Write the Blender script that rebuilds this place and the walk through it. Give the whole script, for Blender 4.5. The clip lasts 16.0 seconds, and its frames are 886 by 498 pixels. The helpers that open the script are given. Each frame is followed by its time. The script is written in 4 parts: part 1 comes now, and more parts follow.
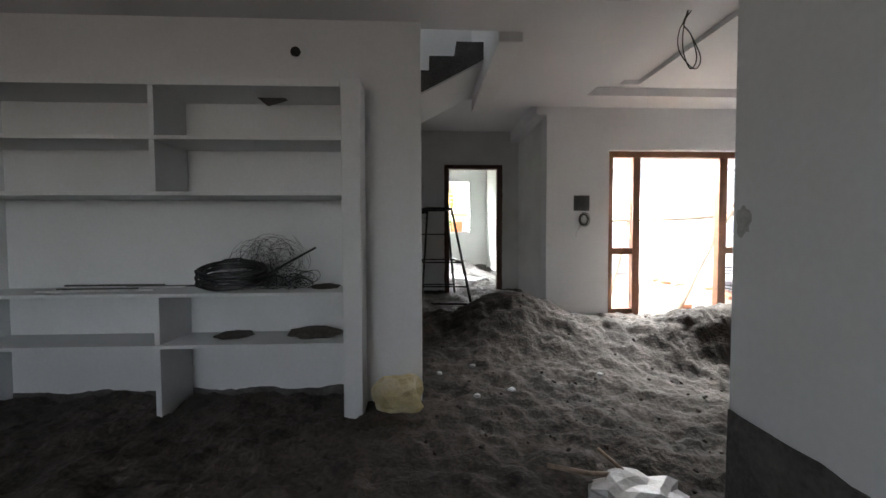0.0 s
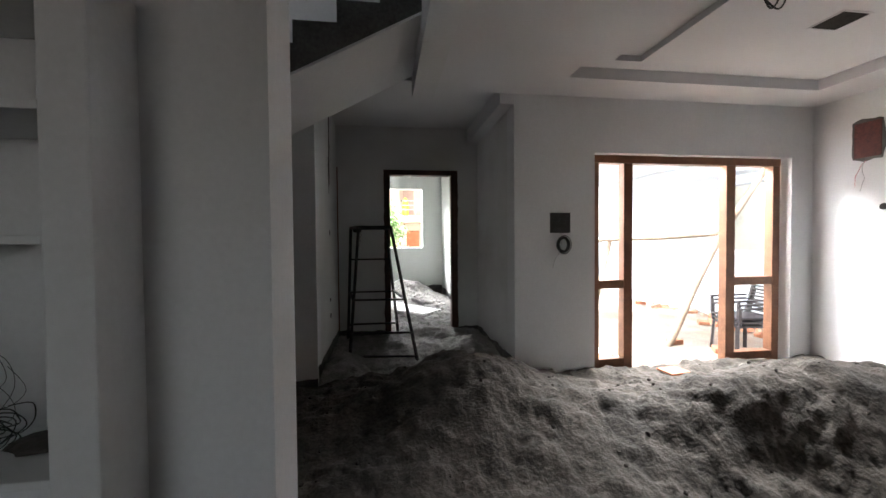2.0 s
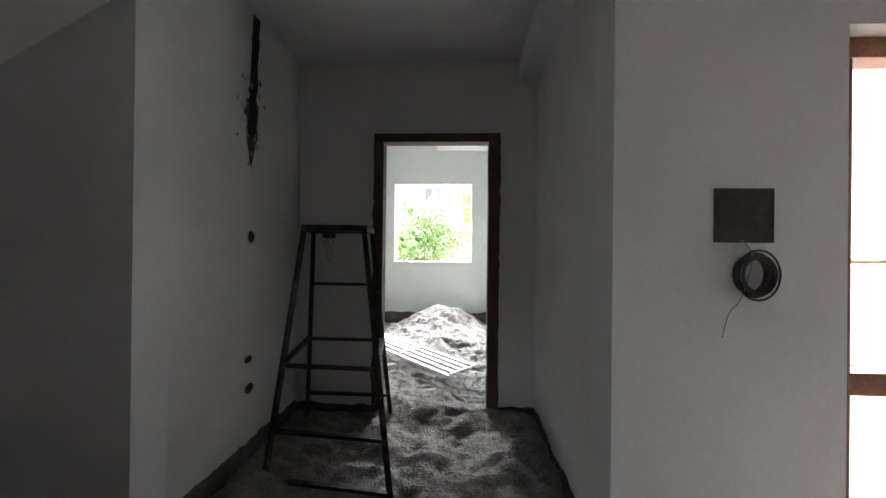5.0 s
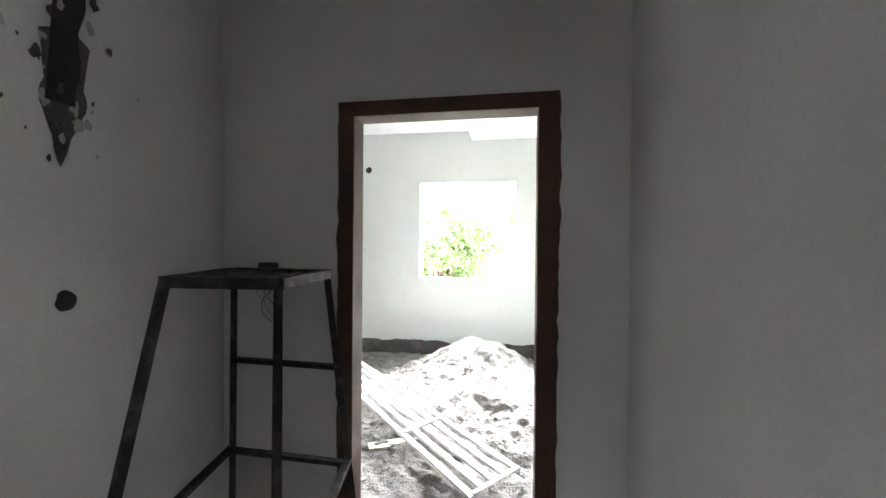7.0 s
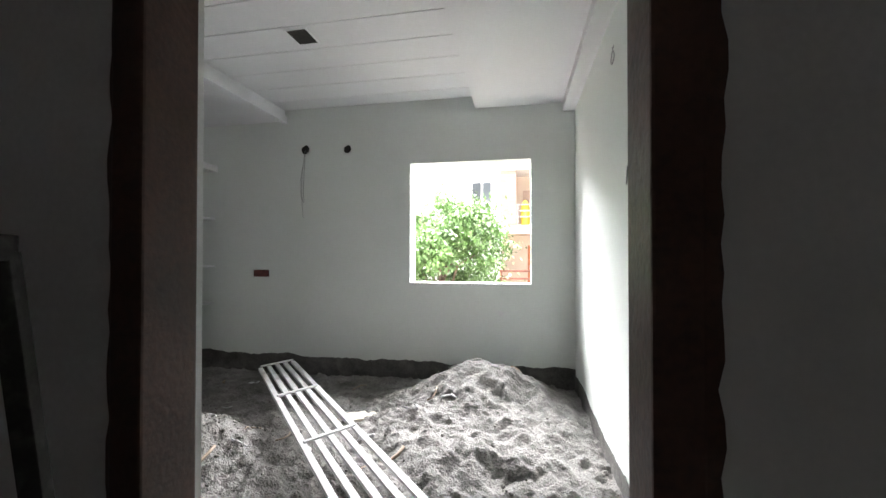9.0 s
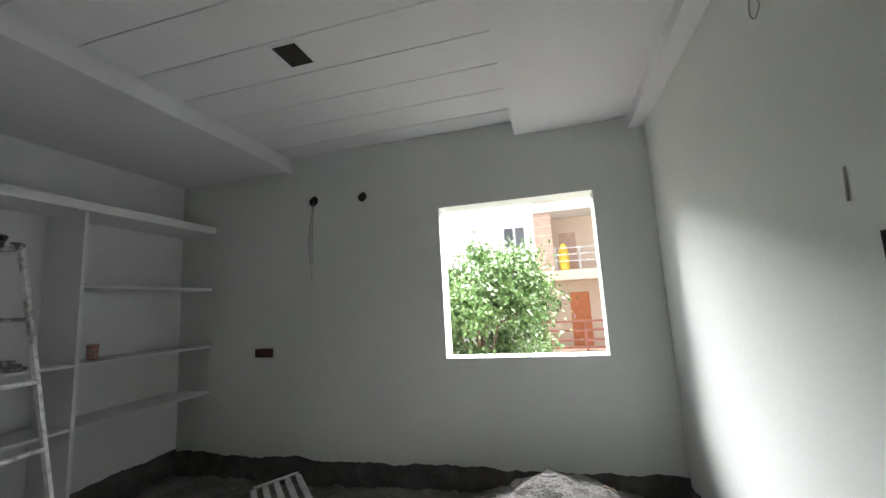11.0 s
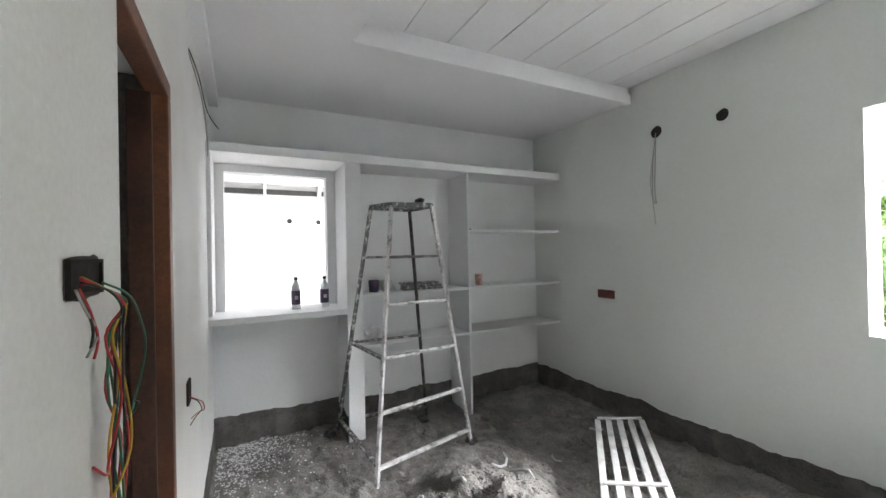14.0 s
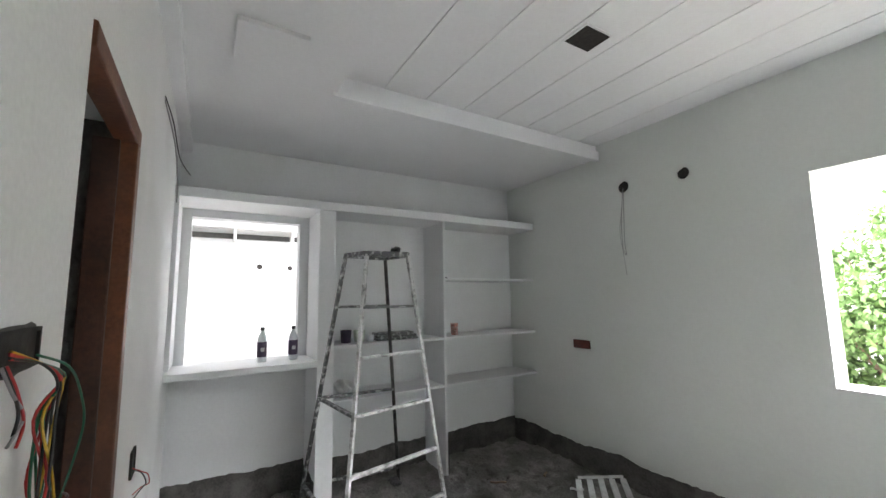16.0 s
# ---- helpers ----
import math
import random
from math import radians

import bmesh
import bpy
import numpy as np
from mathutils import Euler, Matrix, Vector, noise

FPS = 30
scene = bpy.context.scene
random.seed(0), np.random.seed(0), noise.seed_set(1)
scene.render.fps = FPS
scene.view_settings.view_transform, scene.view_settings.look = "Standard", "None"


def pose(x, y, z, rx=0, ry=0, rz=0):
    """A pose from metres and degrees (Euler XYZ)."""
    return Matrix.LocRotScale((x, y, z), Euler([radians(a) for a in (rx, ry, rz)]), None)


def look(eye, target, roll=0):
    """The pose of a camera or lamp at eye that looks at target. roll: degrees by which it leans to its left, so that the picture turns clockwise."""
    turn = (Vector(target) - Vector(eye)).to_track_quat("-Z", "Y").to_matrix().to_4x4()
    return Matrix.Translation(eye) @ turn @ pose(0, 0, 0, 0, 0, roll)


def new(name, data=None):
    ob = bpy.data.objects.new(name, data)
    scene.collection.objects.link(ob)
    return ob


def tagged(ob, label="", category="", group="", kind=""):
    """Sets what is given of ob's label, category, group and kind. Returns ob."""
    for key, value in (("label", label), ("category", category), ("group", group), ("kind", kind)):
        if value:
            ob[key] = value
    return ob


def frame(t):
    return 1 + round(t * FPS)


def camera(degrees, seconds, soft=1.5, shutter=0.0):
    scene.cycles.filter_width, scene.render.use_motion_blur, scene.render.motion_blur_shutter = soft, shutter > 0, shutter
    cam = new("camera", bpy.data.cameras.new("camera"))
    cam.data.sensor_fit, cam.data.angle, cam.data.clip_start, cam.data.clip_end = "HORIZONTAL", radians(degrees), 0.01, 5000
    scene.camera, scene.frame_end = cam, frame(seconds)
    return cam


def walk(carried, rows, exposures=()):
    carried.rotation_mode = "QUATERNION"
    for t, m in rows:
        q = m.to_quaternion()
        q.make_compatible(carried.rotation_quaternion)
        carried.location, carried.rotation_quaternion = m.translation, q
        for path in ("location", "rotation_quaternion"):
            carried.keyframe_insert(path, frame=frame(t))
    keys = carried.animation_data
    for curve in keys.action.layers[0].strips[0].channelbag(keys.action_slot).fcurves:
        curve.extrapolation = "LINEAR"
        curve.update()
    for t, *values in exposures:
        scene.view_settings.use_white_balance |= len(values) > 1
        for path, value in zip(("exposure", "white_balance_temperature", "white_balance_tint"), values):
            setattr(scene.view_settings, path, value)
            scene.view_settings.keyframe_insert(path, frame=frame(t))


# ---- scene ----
cam = camera(96.6, 16.0)
PATH = [
    (0, (-0.417, 0.485, 0.932), (-0.324, 2.482, 0.861), -0.2),
    (0.5, (-0.328, 0.857, 0.971), (-0.092, 2.842, 0.915), -1.0),
    (1, (-0.195, 1.291, 1.044), (0.019, 3.279, 1.05), 0.6),
    (1.5, (-0.122, 1.618, 1.129), (0.125, 3.603, 1.122), -0.4),
    (2, (-0.059, 1.906, 1.195), (0.227, 3.885, 1.145), -0.5),
    (2.5, (0.056, 2.225, 1.161), (0.325, 4.206, 1.222), 0.3),
    (3, (0.126, 2.601, 1.071), (0.396, 4.58, 1.173), -0.4),
    (3.5, (0.223, 2.975, 1.062), (0.443, 4.963, 1.107), -0.4),
    (4, (0.413, 3.326, 1.072), (0.502, 5.32, 1.195), 0.2),
    (4.2, (0.491, 3.465, 1.081), (0.539, 5.464, 1.137), 0.2),
    (6.3, (0.671, 5.108, 1.473), (0.437, 7.094, 1.425), 1.6),
    (6.5, (0.672, 5.203, 1.486), (0.45, 7.19, 1.408), 0.9),
    (7, (0.71, 5.479, 1.463), (0.372, 7.45, 1.447), 0.5),
    (7.5, (0.708, 5.722, 1.399), (0.35, 7.689, 1.373), 0.0),
    (8, (0.679, 6.023, 1.352), (0.32, 7.99, 1.338), -0.6),
    (8.2, (0.681, 6.149, 1.333), (0.268, 8.106, 1.338), 0.2),
    (10.3, (0.451, 7.286, 1.347), (0.142, 9.262, 1.387), -0.4),
    (10.5, (0.412, 7.38, 1.393), (0.066, 9.347, 1.489), -0.9),
    (11, (0.369, 7.492, 1.475), (-0.139, 9.407, 1.75), -3.2),
    (11.5, (0.362, 7.562, 1.501), (-0.431, 9.374, 1.801), -5.1),
    (12, (0.39, 7.646, 1.523), (-0.71, 9.282, 1.863), -4.7),
    (12.5, (0.427, 7.681, 1.543), (-0.992, 9.039, 1.923), -4.3),
    (13, (0.438, 7.667, 1.549), (-1.197, 8.768, 1.89), -3.8),
    (13.5, (0.424, 7.656, 1.548), (-1.354, 8.541, 1.778), -2.2),
    (14, (0.374, 7.626, 1.549), (-1.407, 8.536, 1.563), -1.2),
    (14.5, (0.367, 7.641, 1.511), (-1.4, 8.567, 1.365), -0.9),
    (15, (0.362, 7.643, 1.5), (-1.376, 8.599, 1.245), -0.8),
    (15.5, (0.362, 7.652, 1.534), (-1.379, 8.632, 1.43), -0.8),
    (16, (0.341, 7.626, 1.585), (-1.363, 8.647, 1.824), -0.9),
]
EXPOSURES = [(0.0, 2.4), (1.0, 2.5), (1.5, 2.05), (3.0, 1.8), (4.2, 1.75), (6.3, 3.2), (7.5, 3.15), (8.0, 2.2), (8.2, 2.0), (10.3, 0.9), (11.0, 0.75), (12.0, 0.65), (12.5, 0.35), (13.5, 1.15), (14.0, 1.9), (15.0, 1.95), (16.0, 1.8)]
walk(cam, [(t, look(eye, target, roll)) for t, eye, target, roll in PATH], EXPOSURES)

# ---- world and light ----
world = bpy.data.worlds.new("sky")
scene.world = world
world.use_nodes = True
_n, _l = world.node_tree.nodes, world.node_tree.links
sky = _n.new("ShaderNodeTexSky")
sky.sky_type, sky.sun_disc = "NISHITA", False
sky.sun_elevation, sky.sun_rotation = radians(62), radians(219)
sky.air_density, sky.dust_density = 1.0, 1.0
soften = _n.new("ShaderNodeHueSaturation")
soften.inputs["Saturation"].default_value = 0.35
_l.new(sky.outputs[0], soften.inputs["Color"])
_l.new(soften.outputs[0], _n["Background"].inputs["Color"])
_n["Background"].inputs["Strength"].default_value = 0.15
sun_data = bpy.data.lights.new("sun", "SUN")
sun_data.energy, sun_data.angle, sun_data.color = 3.0, radians(20), (1.0, 0.99, 0.97)
sun = new("sun", sun_data)
sun.matrix_world = look((-8, -10, 24), (0, 0, 0))


def sky_lamp(name, eye, target, w, h, watts):
    """Stands in for the sky's light at an opening; it hangs out of view, above the opening."""
    d = bpy.data.lights.new(name, "AREA")
    d.shape, d.size, d.size_y, d.energy, d.color = "RECTANGLE", w, h, watts, (0.98, 0.98, 1.0)
    ob = new(name, d)
    ob.matrix_world = look(eye, target)
    return ob


sky_lamp("skylight_bedroom", (0.3, 15.0, 5.1), (0.1, 10.9, 1.7), 10.0, 2.7, 3400)
sky_lamp("skylight_hall", (3.35, 6.55, 2.66), (0.9, 3.4, 0.8), 1.9, 0.45, 260)
# Fill lamp added indoors, under the roof slab, to brighten the next room's wall.
sky_lamp("fill_next_room", (-4.4, 8.2, 3.1), (-5.3, 8.0, 1.0), 2.4, 1.0, 9)


# ---- materials ----
def mat(name, base, rough=0.7, metal=0.0, var=0.12, scale=6.0, fine=60.0, bump=0.15, dirt=None, dirt_amount=0.5, dirt_scale=1.5, bump_dist=0.004, island=0.0):
    """A principled material with colour drift at two scales, optional blotches of a second colour, and relief."""
    m = bpy.data.materials.new(name)
    m.use_nodes = True
    nt = m.node_tree
    b = nt.nodes["Principled BSDF"]
    co = nt.nodes.new("ShaderNodeTexCoord")

    def tex(sc, det):
        t = nt.nodes.new("ShaderNodeTexNoise")
        t.inputs["Scale"].default_value, t.inputs["Detail"].default_value = sc, det
        nt.links.new(co.outputs["Object"], t.inputs["Vector"])
        return t

    big, small = tex(scale, 6), tex(fine, 8)
    both = nt.nodes.new("ShaderNodeMath")
    both.operation = "ADD"
    nt.links.new(big.outputs["Fac"], both.inputs[0])
    nt.links.new(small.outputs["Fac"], both.inputs[1])
    span = nt.nodes.new("ShaderNodeMapRange")
    span.inputs["From Min"].default_value, span.inputs["From Max"].default_value = 0.7, 1.3
    span.inputs["To Min"].default_value, span.inputs["To Max"].default_value = 1 - var, 1 + var
    nt.links.new(both.outputs[0], span.inputs["Value"])
    mul = nt.nodes.new("ShaderNodeMix")
    mul.data_type, mul.blend_type = "RGBA", "MULTIPLY"
    mul.inputs[0].default_value = 1.0
    mul.inputs[6].default_value = (*base, 1)
    nt.links.new(span.outputs[0], mul.inputs[7])
    col = mul.outputs[2]
    if dirt:
        d = tex(dirt_scale, 8)
        ramp = nt.nodes.new("ShaderNodeMapRange")
        ramp.inputs["From Min"].default_value, ramp.inputs["From Max"].default_value = 0.5, 0.68
        ramp.inputs["To Max"].default_value = dirt_amount
        nt.links.new(d.outputs["Fac"], ramp.inputs["Value"])
        mx = nt.nodes.new("ShaderNodeMix")
        mx.data_type = "RGBA"
        nt.links.new(ramp.outputs[0], mx.inputs[0])
        nt.links.new(col, mx.inputs[6])
        mx.inputs[7].default_value = (*dirt, 1)
        col = mx.outputs[2]
    nt.links.new(col, b.inputs["Base Color"])
    b.inputs["Roughness"].default_value, b.inputs["Metallic"].default_value = rough, metal
    if bump:
        bp = nt.nodes.new("ShaderNodeBump")
        bp.inputs["Strength"].default_value, bp.inputs["Distance"].default_value = bump, bump_dist
        nt.links.new(both.outputs[0], bp.inputs["Height"])
        nt.links.new(bp.outputs[0], b.inputs["Normal"])
    return m


PLASTER = mat("plaster_white", (0.755, 0.765, 0.775), 0.75, var=0.04, scale=1.3, fine=45, bump=0.25, bump_dist=0.002, dirt=(0.60, 0.61, 0.58), dirt_amount=0.35, dirt_scale=0.9)
PLASTER_IN = mat("plaster_passage", (0.735, 0.742, 0.74), 0.8, var=0.06, scale=2.0, fine=70, bump=0.35, bump_dist=0.002, dirt=(0.55, 0.55, 0.52), dirt_amount=0.4, dirt_scale=1.2)
GREEN = mat("paint_pale_green", (0.695, 0.72, 0.695), 0.55, var=0.03, scale=1.1, fine=50, bump=0.15, bump_dist=0.002, dirt=(0.62, 0.66, 0.60), dirt_amount=0.3, dirt_scale=0.8)
CEIL = mat("ceiling_white", (0.745, 0.75, 0.765), 0.8, var=0.03, scale=1.5, fine=50, bump=0.1, bump_dist=0.002)
SAND = mat("sand", (0.07, 0.06, 0.05), 0.95, var=0.5, scale=5, fine=40, bump=0.5, bump_dist=0.022, dirt=(0.05, 0.046, 0.041), dirt_amount=0.7, dirt_scale=1.6)
SAND_PALE = mat("sand_pale", (0.215, 0.206, 0.195), 0.95, var=0.4, scale=9, fine=70, bump=0.8, bump_dist=0.02, dirt=(0.12, 0.113, 0.106), dirt_amount=0.8, dirt_scale=2.6)
FILLER = mat("filler_grey", (0.45, 0.45, 0.43), 0.9, var=0.2, scale=20)
CEMENT = mat("cement_dark", (0.085, 0.081, 0.076), 0.9, var=0.4, scale=9, fine=60, bump=0.8, bump_dist=0.006, dirt=(0.17, 0.16, 0.15), dirt_amount=0.6, dirt_scale=7)
CONCRETE = mat("concrete_rough", (0.11, 0.105, 0.1), 0.95, var=0.4, scale=8, fine=40, bump=1.0, bump_dist=0.01)
WOOD = mat("door_wood", (0.155, 0.06, 0.03), 0.5, var=0.3, scale=12, fine=80, bump=0.3, dirt=(0.06, 0.03, 0.02), dirt_amount=0.7, dirt_scale=4)
WOOD_DARK = mat("frame_wood_dark", (0.075, 0.032, 0.02), 0.55, var=0.35, scale=10, fine=70, bump=0.35, dirt=(0.02, 0.012, 0.01), dirt_amount=0.7, dirt_scale=5)
WOOD_WIN = mat("window_wood", (0.2, 0.088, 0.045), 0.5, var=0.3, scale=10, fine=70, bump=0.3, dirt=(0.12, 0.045, 0.02), dirt_amount=0.6, dirt_scale=5)
IRON = mat("iron_black", (0.022, 0.019, 0.018), 0.75, 0.0, var=0.4, scale=20, fine=120, bump=0.3, dirt=(0.3, 0.29, 0.28), dirt_amount=0.25, dirt_scale=16)
STEEL = mat("steel_paint_splashed", (0.11, 0.11, 0.115), 0.5, 0.3, var=0.3, scale=20, fine=120, bump=0.3, dirt=(0.7, 0.7, 0.69), dirt_amount=0.9, dirt_scale=26)
STEEL_WHITE = mat("steel_under_white_paint", (0.62, 0.62, 0.62), 0.55, 0.1, var=0.25, scale=14, fine=110, bump=0.4, dirt=(0.14, 0.135, 0.13), dirt_amount=0.85, dirt_scale=17)
RACK = mat("grille_white_paint", (0.6, 0.6, 0.6), 0.5, 0.2, var=0.12, scale=15, fine=90, bump=0.3, dirt=(0.3, 0.29, 0.28), dirt_amount=0.6, dirt_scale=9)
BAMBOO = mat("bamboo", (0.3, 0.23, 0.17), 0.7, var=0.25, scale=8, fine=60, bump=0.4, dirt=(0.2, 0.15, 0.1), dirt_amount=0.5, dirt_scale=6)
BLACK = mat("black_plastic", (0.02, 0.02, 0.02), 0.5, var=0.2, bump=0.05)
CHAIRM = mat("chair_plastic", (0.05, 0.045, 0.05), 0.45, var=0.2, bump=0.05)
BOXM = mat("switch_box", (0.07, 0.07, 0.068), 0.5, 0.4, var=0.3, scale=15)
DARKRED = mat("box_red_brown", (0.10, 0.025, 0.02), 0.7, var=0.4, scale=20, bump=0.4)
# Near-black colour puts the shade inside holes, slots and open boxes onto their surface.
HOLE = mat("hole_shade", (0.025, 0.022, 0.02), 0.95, var=0.4, scale=20, bump=0.5)
SACK = mat("sack_yellow", (0.55, 0.46, 0.25), 0.7, var=0.2, scale=10, fine=120, bump=0.5, dirt=(0.62, 0.6, 0.55), dirt_amount=0.6, dirt_scale=5)
BRICK = mat("brick_orange", (0.45, 0.2, 0.12), 0.9, var=0.3, scale=12, bump=0.6)
EARTH = mat("yard_earth", (0.25, 0.215, 0.18), 0.95, var=0.3, scale=3, fine=50, bump=0.8, bump_dist=0.02, dirt=(0.3, 0.165, 0.1), dirt_amount=0.5, dirt_scale=1.3)
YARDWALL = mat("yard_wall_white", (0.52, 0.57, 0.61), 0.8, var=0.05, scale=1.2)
LEAF = mat("leaf_green", (0.1, 0.175, 0.05), 0.5, var=0.45, scale=2.5, fine=12, bump=0.0)
BARK = mat("bark", (0.14, 0.1, 0.07), 0.9, var=0.3)
PINK = mat("facade_beige", (0.62, 0.5, 0.4), 0.8, var=0.06, scale=1.0)
WHITEF = mat("facade_white", (0.75, 0.74, 0.72), 0.8, var=0.05, scale=1.0)
ORANGE = mat("door_orange", (0.45, 0.14, 0.05), 0.6, var=0.15)
TILEB = mat("facade_tile", (0.48, 0.33, 0.26), 0.6, var=0.15, scale=6)
GLASSD = mat("window_glass_dark", (0.10, 0.11, 0.12), 0.15, var=0.1, bump=0)
RAILM = mat("rail_red_brown", (0.26, 0.09, 0.06), 0.5, var=0.15)
YELLOW = mat("yellow_plastic", (0.6, 0.4, 0.04), 0.5, var=0.15)
BLUE = mat("blue_sheet", (0.12, 0.25, 0.5), 0.6, var=0.3, scale=10, bump=0.5)


def wire_mat(name, rgb):
    return mat(name, rgb, 0.4, var=0.1, bump=0)


W_RED, W_GREEN, W_YEL, W_BLK, W_GRY = (wire_mat("wire_" + n, c) for n, c in (("red", (0.4, 0.02, 0.02)), ("green", (0.01, 0.12, 0.06)), ("yellow", (0.5, 0.3, 0.02)), ("black", (0.015, 0.015, 0.015)), ("grey", (0.3, 0.3, 0.3))))
PETM = mat("bottle_clear", (0.75, 0.78, 0.8), 0.15, var=0.03, bump=0)
LABELM = mat("bottle_label", (0.05, 0.03, 0.07), 0.4, var=0.1, bump=0)


# ---- building helpers ----
def part(name, bm, material, parent=None, label="", smooth=False):
    me = bpy.data.meshes.new(name)
    bmesh.ops.recalc_face_normals(bm, faces=bm.faces)
    bm.to_mesh(me)
    bm.free()
    if smooth:
        me.polygons.foreach_set("use_smooth", [True] * len(me.polygons))
    me.materials.append(material)
    ob = new(name, me)
    if parent is not None:
        ob.parent = parent
        ob.matrix_parent_inverse = parent.matrix_basis.inverted()
    if label:
        ob["label"] = label
    return ob


def thing(name, place, label, category, group=""):
    ob = new(name)
    ob.empty_display_size = 0.1
    ob.matrix_basis = place if isinstance(place, Matrix) else Matrix.Translation(place)
    return tagged(ob, label, category, group)


def put_box(bm, lo, hi, bevel=0.0, m=None):
    r = bmesh.ops.create_cube(bm, size=1.0, matrix=Matrix.LocRotScale([(a + b) / 2 for a, b in zip(lo, hi)], None, [b - a for a, b in zip(lo, hi)]))
    vs = r["verts"]
    if bevel:
        es = {e for v in vs for e in v.link_edges}
        vs = [v for v in bmesh.ops.bevel(bm, geom=list(es), offset=bevel, segments=2, affect="EDGES", profile=0.6)["verts"]]
    if m is not None:
        bmesh.ops.transform(bm, matrix=m, verts=vs)
    return bm


def box(lo, hi, bevel=0.0, m=None):
    return put_box(bmesh.new(), lo, hi, bevel, m)


def put_rod(bm, pts, r0, r1=None, sides=8):
    """A round bar along the points."""
    r1 = r0 if r1 is None else r1
    pts = [Vector(p) for p in pts]
    rings = []
    side = None
    for i, p in enumerate(pts):
        d = (pts[min(i + 1, len(pts) - 1)] - pts[max(i - 1, 0)]).normalized()
        if side is None:
            side = d.orthogonal().normalized()
        side = (side - d * side.dot(d)).normalized()
        up = d.cross(side)
        r = r0 + (r1 - r0) * i / max(len(pts) - 1, 1)
        rings.append([bm.verts.new(p + (side * math.cos(a) + up * math.sin(a)) * r) for a in (2 * math.pi * k / sides for k in range(sides))])
    for a, b in zip(rings, rings[1:]):
        for k in range(sides):
            bm.faces.new((a[k], a[(k + 1) % sides], b[(k + 1) % sides], b[k]))
    bm.faces.new(rings[0][::-1])
    bm.faces.new(rings[-1])
    return bm


def rod(pts, r0, r1=None, sides=8):
    return put_rod(bmesh.new(), pts, r0, r1, sides)


def bar(a, b, w, d, bevel=0.002):
    """A square bar from a to b, w wide and d deep."""
    a, b = Vector(a), Vector(b)
    q = (b - a).to_track_quat("Z", "Y").to_matrix().to_4x4()
    L = (b - a).length
    return box((-w / 2, -d / 2, 0), (w / 2, d / 2, L), bevel, Matrix.Translation(a) @ q)


def panel_wall(axis, p0, p1, a0, a1, z0, z1, holes=()):
    """A wall slab between p0 and p1 across the axis, from a0 to a1 and z0 to z1, with holes (a0, a1, z0, z1) right through it."""
    us = sorted({a0, a1, *(h[0] for h in holes), *(h[1] for h in holes)})
    zs = sorted({z0, z1, *(h[2] for h in holes), *(h[3] for h in holes)})
    us, zs = [u for u in us if a0 <= u <= a1], [z for z in zs if z0 <= z <= z1]
    solid = {}
    for i in range(len(us) - 1):
        for k in range(len(zs) - 1):
            cu, cz = (us[i] + us[i + 1]) / 2, (zs[k] + zs[k + 1]) / 2
            solid[i, k] = not any(h[0] < cu < h[1] and h[2] < cz < h[3] for h in holes)
    bm = bmesh.new()
    cache = {}

    def v(p, u, z):
        key = (p, u, z)
        if key not in cache:
            cache[key] = bm.verts.new((u, p, z) if axis == "y" else (p, u, z))
        return cache[key]

    for (i, k), s in solid.items():
        if not s:
            continue
        u0, u1, w0, w1 = us[i], us[i + 1], zs[k], zs[k + 1]
        for p in (p0, p1):
            bm.faces.new((v(p, u0, w0), v(p, u1, w0), v(p, u1, w1), v(p, u0, w1)))
        for di, dk, e in ((-1, 0, ((u0, w0), (u0, w1))), (1, 0, ((u1, w0), (u1, w1))), (0, -1, ((u0, w0), (u1, w0))), (0, 1, ((u0, w1), (u1, w1)))):
            if not solid.get((i + di, k + dk), False):
                (a, b), (c, d) = e
                bm.faces.new((v(p0, a, b), v(p1, a, b), v(p1, c, d), v(p0, c, d)))
    return bm


def structure(name, bm, material, label="", parent=None):
    ob = part(name, bm, material, parent)
    return tagged(ob, label, name.split("_")[0], kind="structure")


def ragged_band(name, pts, z0, height, normal, material=CEMENT, seed=1, amp=0.03):
    """A strip of bare cement along the foot of a wall, with a torn upper edge, 4 mm proud."""
    rnd = random.Random(seed)
    (x0, y0), (x1, y1) = pts
    L = math.hypot(x1 - x0, y1 - y0)
    n = max(4, int(L / 0.035))
    bm = bmesh.new()
    nx, ny = normal
    rows = []
    hgt = 0.0
    for i in range(n + 1):
        f = i / n
        hgt = 0.86 * hgt + rnd.uniform(-amp, amp) * 0.35
        x, y = x0 + (x1 - x0) * f, y0 + (y1 - y0) * f
        rows.append([bm.verts.new((x + nx * o, y + ny * o, z)) for o, z in ((0.014, z0), (0.009, z0 + (height + hgt) * 0.6), (0.005, z0 + height + hgt), (0.0, z0 + height + hgt))])
    for a, b in zip(rows, rows[1:]):
        for k in range(3):
            bm.faces.new((a[k], b[k], b[k + 1], a[k + 1]))
    return tagged(part(name, bm, material), "bare dark cement strip along the wall foot", "baseboard", kind="structure")


# ---- the plan ----
S_Y0, S_Y1 = 7.2, 7.4
N_Y = 10.853
E_X = 1.21
W_X = -3.444
P_X0, P_X1 = -0.69, 1.19
A_Y = 5.638
R_X = 4.6


